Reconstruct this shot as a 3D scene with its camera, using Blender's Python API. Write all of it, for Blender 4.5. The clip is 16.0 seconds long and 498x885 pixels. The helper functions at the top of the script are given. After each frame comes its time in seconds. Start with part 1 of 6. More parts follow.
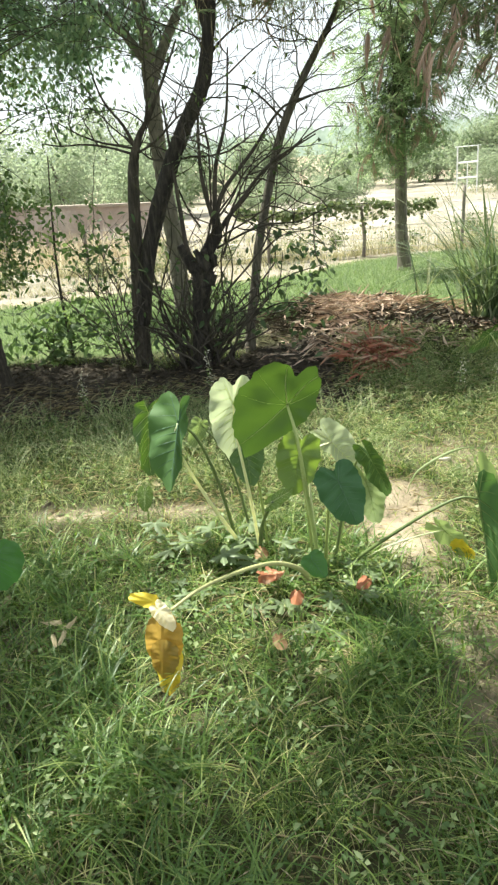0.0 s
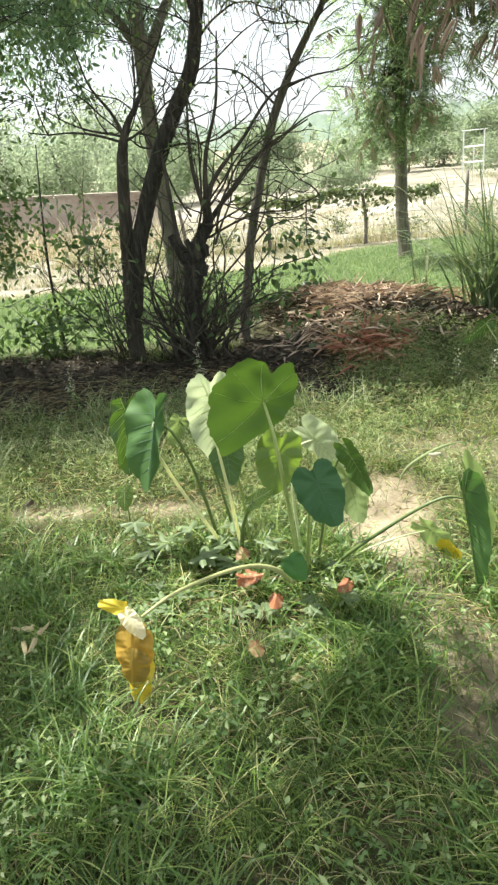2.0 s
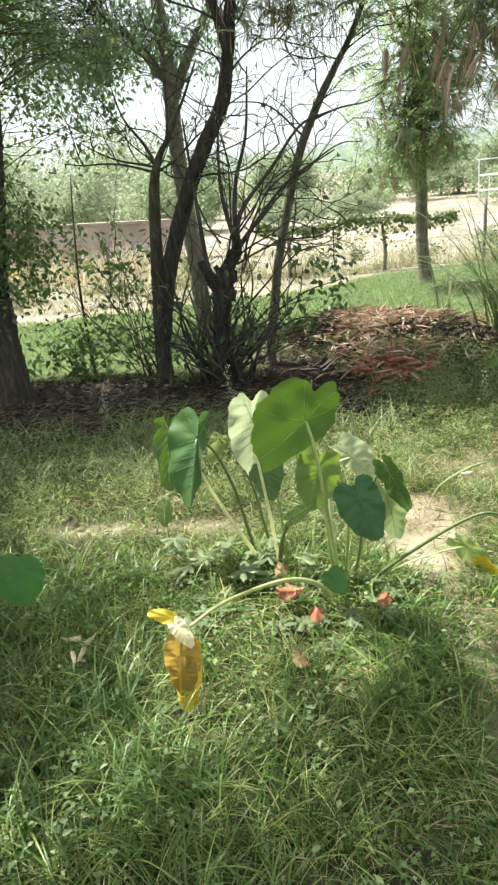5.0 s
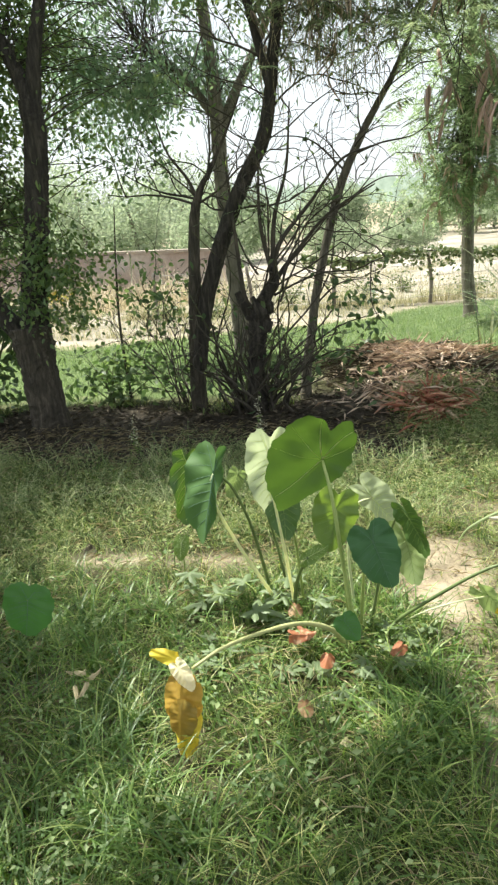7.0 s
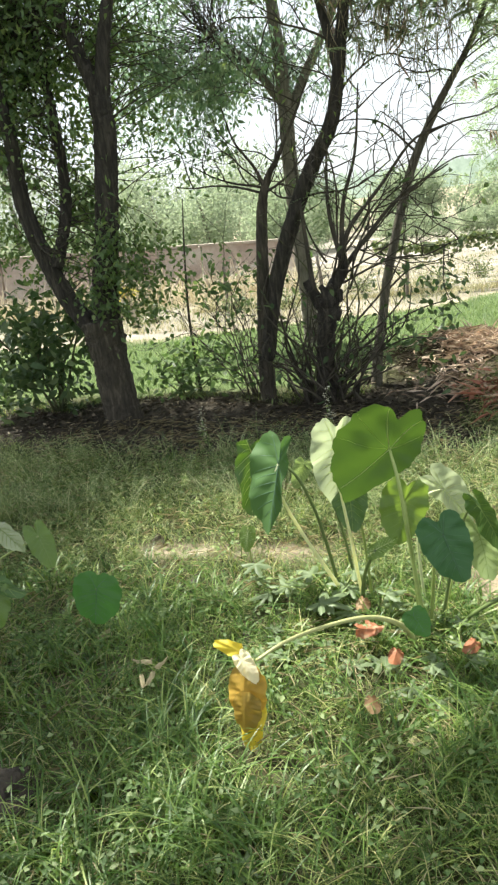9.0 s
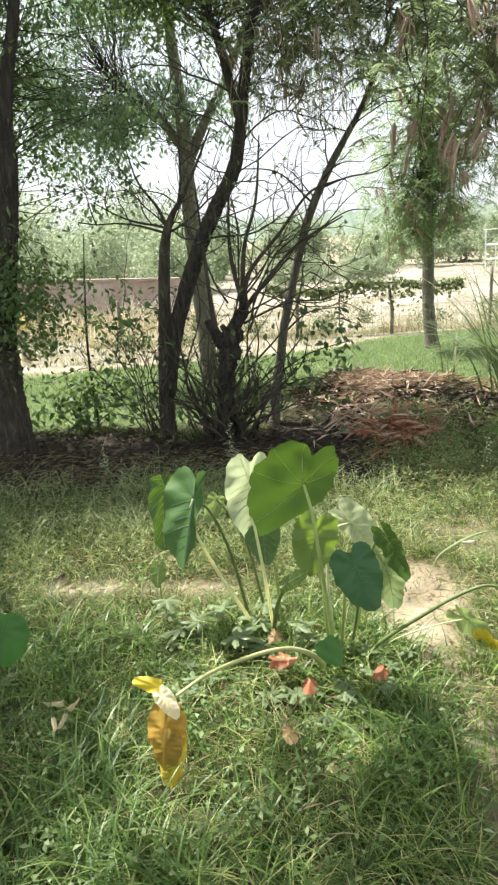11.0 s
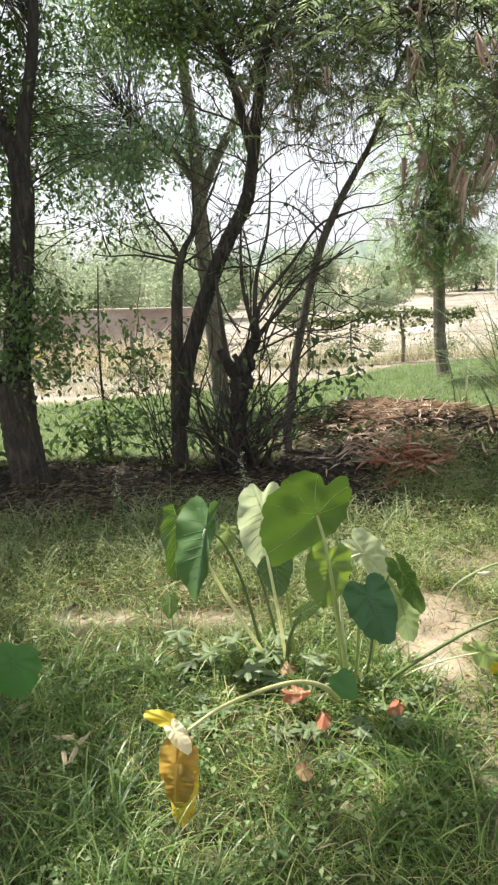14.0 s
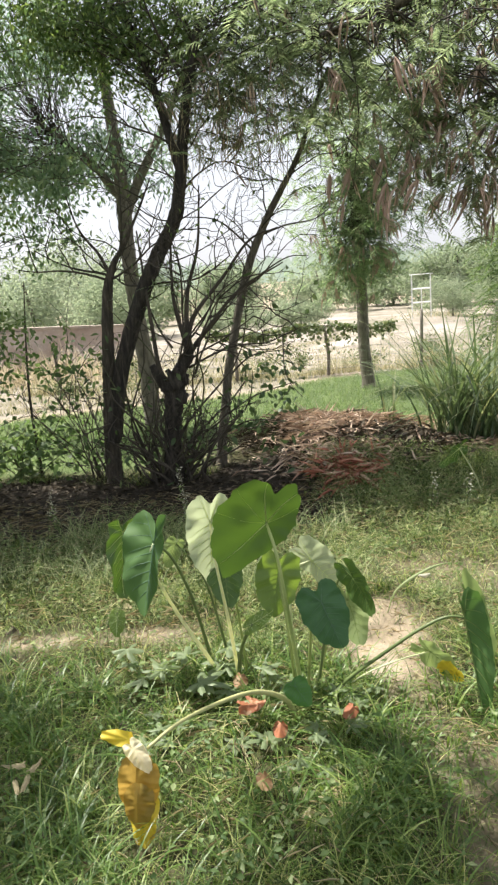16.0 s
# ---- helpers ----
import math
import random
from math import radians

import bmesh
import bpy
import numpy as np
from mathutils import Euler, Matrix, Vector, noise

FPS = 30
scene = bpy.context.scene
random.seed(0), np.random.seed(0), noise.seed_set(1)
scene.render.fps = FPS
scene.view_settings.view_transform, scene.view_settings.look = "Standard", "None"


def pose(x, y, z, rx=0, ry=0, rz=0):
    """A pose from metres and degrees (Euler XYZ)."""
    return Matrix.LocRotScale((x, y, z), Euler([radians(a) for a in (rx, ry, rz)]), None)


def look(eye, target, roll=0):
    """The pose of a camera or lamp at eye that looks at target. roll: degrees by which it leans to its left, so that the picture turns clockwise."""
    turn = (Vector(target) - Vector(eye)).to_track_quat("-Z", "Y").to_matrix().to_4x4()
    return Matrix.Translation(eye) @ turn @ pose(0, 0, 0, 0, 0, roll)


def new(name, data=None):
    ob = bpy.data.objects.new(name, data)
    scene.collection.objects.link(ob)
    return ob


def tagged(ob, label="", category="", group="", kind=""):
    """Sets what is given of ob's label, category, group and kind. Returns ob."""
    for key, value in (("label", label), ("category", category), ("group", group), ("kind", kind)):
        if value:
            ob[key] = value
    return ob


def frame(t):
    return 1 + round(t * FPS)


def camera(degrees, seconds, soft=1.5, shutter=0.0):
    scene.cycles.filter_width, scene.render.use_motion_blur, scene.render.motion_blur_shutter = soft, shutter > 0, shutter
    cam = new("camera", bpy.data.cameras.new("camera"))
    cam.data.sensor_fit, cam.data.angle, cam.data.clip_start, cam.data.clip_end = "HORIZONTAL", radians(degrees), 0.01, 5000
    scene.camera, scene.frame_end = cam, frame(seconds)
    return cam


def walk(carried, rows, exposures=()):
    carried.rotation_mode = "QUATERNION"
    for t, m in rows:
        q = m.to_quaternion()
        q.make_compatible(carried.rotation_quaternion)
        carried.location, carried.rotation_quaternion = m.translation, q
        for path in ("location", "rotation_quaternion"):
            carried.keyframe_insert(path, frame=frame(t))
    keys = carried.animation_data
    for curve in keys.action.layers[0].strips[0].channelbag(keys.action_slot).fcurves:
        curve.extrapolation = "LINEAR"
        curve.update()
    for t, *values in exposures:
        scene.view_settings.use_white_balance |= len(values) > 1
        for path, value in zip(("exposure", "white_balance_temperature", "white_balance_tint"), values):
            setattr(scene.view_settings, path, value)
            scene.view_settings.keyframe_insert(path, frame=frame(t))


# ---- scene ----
cam = camera(39.0, 16.0, soft=2.4)
EXPOSURE = 1.14
PATH = [
    (0, (-0.2, -0.218, 1.608), (-0.394, 1.62, 0.843), -5.2),
    (0.5, (-0.211, -0.217, 1.601), (-0.284, 1.61, 0.792), -4.8),
    (1, (-0.216, -0.191, 1.592), (-0.253, 1.616, 0.737), -3.3),
    (1.5, (-0.179, -0.15, 1.595), (-0.314, 1.655, 0.745), -4.4),
    (2, (-0.097, -0.116, 1.599), (-0.315, 1.707, 0.806), -5.9),
    (2.5, (-0.035, -0.111, 1.599), (-0.415, 1.683, 0.801), -6.3),
    (3, (-0.042, -0.104, 1.593), (-0.547, 1.656, 0.788), -6.6),
    (3.5, (-0.082, -0.124, 1.601), (-0.488, 1.678, 0.835), -6.6),
    (4, (-0.14, -0.169, 1.611), (-0.503, 1.662, 0.89), -6.4),
    (4.5, (-0.181, -0.202, 1.606), (-0.485, 1.641, 0.891), -6.7),
    (4.7, (-0.188, -0.212, 1.608), (-0.439, 1.636, 0.885), -6.2),
    (6.8, (-0.117, -0.15, 1.616), (-0.45, 1.707, 0.953), -4.2),
    (7, (-0.091, -0.139, 1.618), (-0.467, 1.718, 0.978), -5.3),
    (7.5, (-0.052, -0.121, 1.612), (-0.531, 1.705, 0.951), -5.6),
    (8, (-0.033, -0.097, 1.595), (-0.676, 1.681, 0.943), -8.0),
    (8.5, (-0.036, -0.089, 1.593), (-0.685, 1.688, 0.944), -8.2),
    (9, (-0.072, -0.1, 1.598), (-0.649, 1.705, 0.957), -7.6),
    (9.5, (-0.112, -0.123, 1.603), (-0.579, 1.727, 1.007), -6.2),
    (10, (-0.155, -0.152, 1.601), (-0.489, 1.715, 0.968), -4.6),
    (10.2, (-0.168, -0.169, 1.605), (-0.425, 1.72, 0.998), -4.3),
    (12.3, (-0.09, -0.15, 1.617), (-0.45, 1.745, 1.086), -4.6),
    (12.5, (-0.067, -0.152, 1.617), (-0.487, 1.737, 1.108), -4.7),
    (13, (-0.044, -0.13, 1.603), (-0.608, 1.712, 1.066), -6.2),
    (13.5, (-0.093, -0.132, 1.616), (-0.611, 1.735, 1.121), -5.6),
    (14, (-0.169, -0.16, 1.621), (-0.46, 1.756, 1.128), -4.4),
    (14.5, (-0.23, -0.15, 1.601), (-0.458, 1.77, 1.087), -4.5),
    (15, (-0.242, -0.164, 1.606), (-0.277, 1.775, 1.114), -4.3),
    (15.5, (-0.248, -0.173, 1.604), (-0.301, 1.776, 1.16), -5.7),
    (16, (-0.242, -0.176, 1.609), (-0.323, 1.768, 1.145), -4.7),
]
walk(cam, [(t, look(eye, target, roll)) for t, eye, target, roll in PATH],
     exposures=[(0.0, EXPOSURE + 0.14, 6500, 4), (4.7, EXPOSURE + 0.13, 6500, 4), (6.8, EXPOSURE + 0.05, 6500, 5), (8.0, EXPOSURE + 0.08, 6500, 5), (10.2, EXPOSURE + 0.14, 6500, 6), (12.3, EXPOSURE, 6500, 13), (14.5, EXPOSURE - 0.04, 6500, 13), (16.0, EXPOSURE - 0.12, 6500, 13)])


# ---------------------------------------------------------------- light
SUN_DIR = Vector((-0.42, 0.28, 0.86)).normalized()
world = bpy.data.worlds.new("sky")
scene.world = world
world.use_nodes = True
wn = world.node_tree.nodes
sky = wn.new("ShaderNodeTexSky")
sky.sky_type = "NISHITA"
sky.sun_disc = False
sky.sun_elevation = math.asin(SUN_DIR.z)
sky.sun_rotation = math.atan2(SUN_DIR.x, SUN_DIR.y)
sky.air_density, sky.dust_density, sky.ozone_density = 1.0, 1.1, 1.0
wn["Background"].inputs["Strength"].default_value = 0.15
haze = wn.new("ShaderNodeHueSaturation")
haze.inputs["Saturation"].default_value = 0.3
world.node_tree.links.new(sky.outputs["Color"], haze.inputs["Color"])
veil = wn.new("ShaderNodeMixRGB")
veil.inputs["Fac"].default_value = 0.72
veil.inputs["Color2"].default_value = (2.32, 2.45, 2.66, 1.0)
world.node_tree.links.new(haze.outputs["Color"], veil.inputs["Color1"])
world.node_tree.links.new(veil.outputs["Color"], wn["Background"].inputs["Color"])
sun_data = bpy.data.lights.new("sun", "SUN")
sun_data.energy, sun_data.angle, sun_data.color = 5.0, radians(0.6), (1.0, 0.96, 0.88)
sun = new("sun", sun_data)
sun.matrix_world = look(SUN_DIR * 30, (0, 0, 0))


# ---------------------------------------------------------------- materials
def mat_base(name):
    m = bpy.data.materials.new(name)
    m.use_nodes = True
    nt = m.node_tree
    return m, nt, nt.nodes["Principled BSDF"]


def ramp(nt, fac, stops):
    r = nt.nodes.new("ShaderNodeValToRGB")
    while len(r.color_ramp.elements) < len(stops):
        r.color_ramp.elements.new(0.5)
    for e, (p, c) in zip(r.color_ramp.elements, stops):
        e.position, e.color = p, (*c, 1)
    nt.links.new(fac, r.inputs["Fac"])
    return r.outputs["Color"]


def noise_tex(nt, scale, detail=4, rough=0.6, coord="Object"):
    tc = nt.nodes.new("ShaderNodeTexCoord")
    n = nt.nodes.new("ShaderNodeTexNoise")
    n.inputs["Scale"].default_value, n.inputs["Detail"].default_value = scale, detail
    n.inputs["Roughness"].default_value = rough
    nt.links.new(tc.outputs[coord], n.inputs["Vector"])
    return n.outputs["Fac"]


def mix_col(nt, fac, a, b, blend="MIX"):
    m = nt.nodes.new("ShaderNodeMix")
    m.data_type, m.blend_type = "RGBA", blend
    for sock, v in ((m.inputs[0], fac), (m.inputs[6], a), (m.inputs[7], b)):
        if isinstance(v, (int, float)):
            sock.default_value = v
        elif isinstance(v, tuple):
            sock.default_value = (*v, 1)
        else:
            nt.links.new(v, sock)
    return m.outputs[2]


def bump(nt, bsdf, height, strength=0.4, dist=0.01):
    b = nt.nodes.new("ShaderNodeBump")
    b.inputs["Strength"].default_value, b.inputs["Distance"].default_value = strength, dist
    nt.links.new(height, b.inputs["Height"])
    nt.links.new(b.outputs["Normal"], bsdf.inputs["Normal"])


def foliage(name, stops, through_col, trans=0.4, rough=0.5, spec=0.4, grain=25.0, blotch=None):
    """Leaf material: colour differs from leaf to leaf, with blotches, and lets light through."""
    m, nt, p = mat_base(name)
    g = nt.nodes.new("ShaderNodeNewGeometry")
    col = ramp(nt, g.outputs["Random Per Island"], stops)
    n = noise_tex(nt, grain)
    col = mix_col(nt, n, col, mix_col(nt, 1.0, col, (1.35, 1.3, 1.2), "MULTIPLY"))
    if blotch:
        scale, lo, hi, c = blotch
        mask = nt.nodes.new("ShaderNodeMapRange")
        mask.inputs["From Min"].default_value, mask.inputs["From Max"].default_value = lo, hi
        nt.links.new(noise_tex(nt, scale, 5), mask.inputs["Value"])
        col = mix_col(nt, mask.outputs["Result"], col, c)
    nt.links.new(col, p.inputs["Base Color"])
    p.inputs["Roughness"].default_value = rough
    p.inputs["Specular IOR Level"].default_value = spec
    bump(nt, p, n, 0.25, 0.004)
    t = nt.nodes.new("ShaderNodeBsdfTranslucent")
    nt.links.new(mix_col(nt, 1.0, col, through_col, "MULTIPLY"), t.inputs["Color"])
    mx = nt.nodes.new("ShaderNodeMixShader")
    mx.inputs[0].default_value = trans
    nt.links.new(p.outputs[0], mx.inputs[1])
    nt.links.new(t.outputs[0], mx.inputs[2])
    nt.links.new(mx.outputs[0], nt.nodes["Material Output"].inputs["Surface"])
    return m


def solid(name, stops, scale=8.0, rough=0.8, bump_scale=40.0, bump_str=0.5, bump_dist=0.01, stretch=None):
    m, nt, p = mat_base(name)
    a, b = noise_tex(nt, scale), noise_tex(nt, bump_scale, 6, 0.7)
    if stretch:
        for node in nt.nodes:
            if node.type == "TEX_NOISE":
                mp = nt.nodes.new("ShaderNodeMapping")
                mp.inputs["Scale"].default_value = stretch
                src = node.inputs["Vector"].links[0].from_socket
                nt.links.new(src, mp.inputs["Vector"])
                nt.links.new(mp.outputs["Vector"], node.inputs["Vector"])
    col = ramp(nt, a, stops)
    col = mix_col(nt, b, mix_col(nt, 1.0, col, (0.65, 0.65, 0.65), "MULTIPLY"), mix_col(nt, 1.0, col, (1.3, 1.3, 1.3), "MULTIPLY"))
    nt.links.new(col, p.inputs["Base Color"])
    p.inputs["Roughness"].default_value = rough
    bump(nt, p, b, bump_str, bump_dist)
    return m


M_TARO = foliage("taro_leaf", [(0, (0.05, 0.105, 0.024)), (1, (0.085, 0.152, 0.042))], (1.4, 1.4, 0.55), 0.24, 0.42, 0.5, 14)
M_TARO_DARK = foliage("taro_leaf_bluish", [(0, (0.05, 0.115, 0.052)), (1, (0.068, 0.137, 0.066))], (1.4, 1.8, 1.1), 0.25, 0.6, 0.2, 14)
# pale leaf whose sun glare is put into the base colour
M_TARO_SUN_PALE = foliage("taro_leaf_sun_pale", [(0, (0.35, 0.4, 0.26)), (1, (0.41, 0.46, 0.3))], (1.25, 1.28, 1.2), 0.45, 0.3, 0.6, 14)
M_TARO_YELLOW = foliage("taro_leaf_yellow", [(0, (0.6, 0.46, 0.045)), (1, (0.64, 0.52, 0.07))], (1.4, 1.3, 0.8), 0.4, 0.5, 0.3, 18, (11, 0.56, 0.62, (0.4, 0.26, 0.03)))
M_TARO_BLEACH = foliage("taro_leaf_bleached", [(0, (0.78, 0.73, 0.52)), (1, (0.82, 0.78, 0.6))], (1.1, 1.1, 0.9), 0.55, 0.5, 0.3, 20)
M_TARO_WAN = foliage("taro_leaf_wan", [(0, (0.22, 0.29, 0.12)), (1, (0.26, 0.33, 0.15))], (1.3, 1.35, 1.0), 0.4, 0.4, 0.5, 14)
M_TARO_UP = foliage("taro_leaf_upper", [(0, (0.066, 0.135, 0.048)), (1, (0.085, 0.156, 0.058))], (1.7, 1.8, 0.9), 0.3, 0.62, 0.2, 14)
M_TARO_YG = foliage("taro_leaf_light", [(0, (0.11, 0.18, 0.05)), (1, (0.13, 0.2, 0.06))], (2.0, 1.9, 0.8), 0.4, 0.38, 0.5, 14)
M_TARO_FRESH = foliage("taro_leaf_fresh", [(0, (0.058, 0.145, 0.042)), (1, (0.078, 0.172, 0.052))], (1.5, 1.9, 1.0), 0.42, 0.45, 0.4, 14)
M_VEIN_MID = foliage("taro_vein_green", [(0, (0.16, 0.23, 0.08)), (1, (0.2, 0.27, 0.1))], (1.5, 1.5, 0.8), 0.4, 0.45, 0.4, 30)
M_VEIN_DARK = foliage("taro_vein_dark", [(0, (0.07, 0.14, 0.08)), (1, (0.09, 0.17, 0.1))], (1.5, 1.5, 1.0), 0.2, 0.45, 0.4, 30)
M_VEIN = foliage("taro_vein", [(0, (0.5, 0.56, 0.32)), (1, (0.56, 0.62, 0.38))], (1.4, 1.4, 1.0), 0.45, 0.45, 0.4, 30)
M_PETIOLE = solid("petiole_green", [(0.3, (0.21, 0.28, 0.07)), (0.7, (0.37, 0.43, 0.14))], 5, 0.42, 60, 0.15, 0.003)
M_PETIOLE_LIGHT = solid("petiole_light", [(0.3, (0.3, 0.38, 0.12)), (0.7, (0.46, 0.52, 0.2))], 5, 0.4, 60, 0.15, 0.003)
# cream stalk tone, with sun brightness put into the colour
M_PETIOLE_SUNLIT = foliage("petiole_sunlit", [(0, (0.68, 0.7, 0.46)), (1, (0.78, 0.78, 0.58))], (1.1, 1.1, 1.0), 0.5, 0.42, 0.4, 30)
M_PETIOLE_PALE = solid("petiole_pale", [(0.3, (0.45, 0.5, 0.25)), (0.7, (0.6, 0.62, 0.36))], 5, 0.42, 60, 0.15, 0.003)
M_PETIOLE_YELLOW = solid("petiole_yellow", [(0.3, (0.36, 0.38, 0.15)), (0.7, (0.52, 0.5, 0.24))], 5, 0.42, 60, 0.15, 0.003)
M_PETIOLE_DARK = solid("petiole_dark", [(0.3, (0.08, 0.12, 0.035)), (0.7, (0.15, 0.2, 0.06))], 5, 0.45, 60, 0.15, 0.003)
M_GRASS = foliage("grass_blade", [(0, (0.03, 0.06, 0.012)), (0.42, (0.077, 0.14, 0.028)), (0.7, (0.145, 0.212, 0.05)), (0.88, (0.26, 0.308, 0.108)), (1, (0.45, 0.41, 0.22))], (1.8, 1.8, 0.9), 0.35, 0.5, 0.4, 20)
M_BROAD = foliage("grass_broad", [(0, (0.04, 0.09, 0.018)), (0.5, (0.088, 0.162, 0.034)), (0.85, (0.145, 0.222, 0.055)), (1, (0.28, 0.34, 0.12))], (1.9, 1.9, 0.8), 0.35, 0.42, 0.5, 12)
M_WIRY = foliage("wiry_weed", [(0, (0.1, 0.155, 0.065)), (0.5, (0.21, 0.275, 0.13)), (1, (0.44, 0.46, 0.29))], (1.6, 1.6, 1.1), 0.35, 0.55, 0.3, 20)
M_GRASS_FINE = foliage("grass_fine", [(0, (0.03, 0.06, 0.02)), (0.45, (0.09, 0.14, 0.042)), (0.7, (0.175, 0.22, 0.088)), (0.92, (0.29, 0.32, 0.15)), (1, (0.4, 0.38, 0.21))], (1.6, 1.6, 1.0), 0.35, 0.55, 0.3, 20)
M_LAWN = foliage("lawn_blade", [(0, (0.105, 0.16, 0.075)), (0.6, (0.15, 0.205, 0.105)), (1, (0.22, 0.265, 0.15))], (1.5, 1.6, 1.0), 0.35, 0.55, 0.3, 12)
M_THATCH = foliage("dry_thatch", [(0, (0.25, 0.21, 0.125)), (0.6, (0.38, 0.33, 0.21)), (1, (0.53, 0.48, 0.33))], (1.2, 1.1, 0.9), 0.2, 0.7, 0.2, 30)
M_FIELD = foliage("field_stalk", [(0, (0.16, 0.18, 0.09)), (0.4, (0.28, 0.27, 0.17)), (1, (0.5, 0.45, 0.35))], (1.2, 1.2, 0.9), 0.3, 0.7, 0.2, 6)
M_PALE_STALK = foliage("pale_stalk", [(0, (0.26, 0.24, 0.15)), (0.5, (0.4, 0.36, 0.27)), (1, (0.58, 0.52, 0.43))], (1.2, 1.15, 0.95), 0.3, 0.7, 0.2, 6)
M_WEED = foliage("weed_leaf", [(0, (0.065, 0.125, 0.035)), (0.55, (0.12, 0.19, 0.065)), (1, (0.27, 0.33, 0.17))], (1.9, 1.9, 1.0), 0.35, 0.5, 0.4, 25)
M_FLORET = foliage("floret", [(0, (0.45, 0.45, 0.36)), (1, (0.62, 0.6, 0.52))], (1.1, 1.1, 1.0), 0.3, 0.6, 0.3, 30)
M_LOBED = foliage("lobed_leaf", [(0, (0.1, 0.155, 0.07)), (1, (0.2, 0.25, 0.14))], (1.4, 1.4, 1.0), 0.35, 0.5, 0.4, 25)
# brown dead leaves, base colour lowered to deepen shade under the trees
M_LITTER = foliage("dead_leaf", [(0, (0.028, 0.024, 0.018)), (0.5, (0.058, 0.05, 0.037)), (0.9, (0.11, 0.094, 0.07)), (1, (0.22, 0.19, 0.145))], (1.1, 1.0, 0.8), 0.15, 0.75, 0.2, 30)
M_STRAW = foliage("heap_straw", [(0, (0.24, 0.17, 0.13)), (0.4, (0.44, 0.33, 0.265)), (1, (0.66, 0.56, 0.48))], (1.1, 1.1, 0.9), 0.15, 0.75, 0.2, 30)
M_RUST = foliage("rust_leaf", [(0, (0.2, 0.085, 0.06)), (0.45, (0.38, 0.17, 0.125)), (0.8, (0.52, 0.3, 0.23)), (1, (0.68, 0.55, 0.46))], (1.2, 0.9, 0.7), 0.25, 0.7, 0.2, 30)
M_ORANGE = foliage("orange_dead_leaf", [(0, (0.25, 0.095, 0.045)), (1, (0.33, 0.14, 0.075))], (1.2, 1.0, 0.8), 0.3, 0.6, 0.3, 30, (20, 0.52, 0.62, (0.58, 0.38, 0.24)))
M_WITHERED = foliage("withered_leaf", [(0, (0.2, 0.12, 0.06)), (1, (0.28, 0.17, 0.09))], (1.2, 1.05, 0.8), 0.3, 0.65, 0.25, 30, (24, 0.5, 0.64, (0.36, 0.26, 0.16)))
M_TREE_LEAF = foliage("tree_leaf", [(0, (0.065, 0.11, 0.045)), (0.6, (0.095, 0.15, 0.065)), (1, (0.17, 0.22, 0.1))], (1.9, 1.95, 1.0), 0.4, 0.45, 0.45, 15)
# light grey-green tone holds the haze in front of the tree behind
M_HAZE_LEAF = foliage("haze_tinted_leaf", [(0, (0.15, 0.21, 0.165)), (0.6, (0.2, 0.265, 0.205)), (1, (0.28, 0.335, 0.26))], (1.5, 1.7, 1.4), 0.45, 0.5, 0.4, 12)
# paler copy of the tree leaf, with bright haze in its colour
M_OUTER_HAZY = foliage("outer_leaf_hazy", [(0, (0.095, 0.15, 0.095)), (0.6, (0.13, 0.19, 0.12)), (1, (0.21, 0.26, 0.165))], (1.6, 1.7, 1.3), 0.58, 0.45, 0.45, 15)
# both feathery tones are paled and greyed to put haze into the colour
M_FEATHER = foliage("feathery_leaf", [(0, (0.14, 0.195, 0.11)), (0.6, (0.2, 0.26, 0.15)), (1, (0.31, 0.355, 0.225))], (1.35, 1.5, 1.15), 0.55, 0.5, 0.35, 15)
M_FEATHER_NEAR = foliage("feathery_leaf_near", [(0, (0.16, 0.205, 0.12)), (0.6, (0.23, 0.275, 0.16)), (1, (0.34, 0.37, 0.23))], (1.25, 1.35, 1.15), 0.58, 0.6, 0.25, 15)
# pale bluish leaf tone carries the distance haze in its base colour
M_FAR_LEAF_HAZY = foliage("far_leaf_hazy", [(0, (0.23, 0.28, 0.21)), (0.6, (0.28, 0.33, 0.25)), (1, (0.34, 0.38, 0.3))], (1.2, 1.25, 1.05), 0.55, 0.7, 0.1, 3)
M_SAPLING = foliage("sapling_leaf", [(0, (0.06, 0.1, 0.045)), (0.6, (0.09, 0.14, 0.065)), (1, (0.15, 0.2, 0.1))], (1.8, 1.9, 1.1), 0.4, 0.5, 0.4, 15)
# darker copy of the tree leaf, with shade put into its colour
M_BUSH = foliage("bush_leaf", [(0, (0.045, 0.08, 0.035)), (0.6, (0.07, 0.11, 0.05)), (1, (0.13, 0.17, 0.08))], (1.5, 1.6, 1.0), 0.32, 0.5, 0.35, 15)
M_CREEPER = foliage("creeper_leaf", [(0, (0.075, 0.11, 0.05)), (0.6, (0.125, 0.16, 0.08)), (1, (0.25, 0.26, 0.16))], (1.4, 1.45, 1.0), 0.35, 0.5, 0.4, 15)
M_REED = foliage("reed_leaf", [(0, (0.07, 0.11, 0.06)), (0.6, (0.11, 0.155, 0.085)), (1, (0.26, 0.285, 0.18))], (1.6, 1.6, 1.0), 0.35, 0.5, 0.4, 12)
M_POD = foliage("seed_pod", [(0, (0.16, 0.135, 0.11)), (0.35, (0.34, 0.28, 0.23)), (0.7, (0.56, 0.41, 0.34)), (1, (0.82, 0.73, 0.64))], (1.2, 1.1, 1.0), 0.3, 0.5, 0.4, 25)
M_BARK = solid("bark_brown", [(0.3, (0.038, 0.032, 0.023)), (0.5, (0.075, 0.063, 0.046)), (0.7, (0.155, 0.13, 0.095))], 38, 0.9, 34, 1.0, 0.04, (1, 1, 0.16))
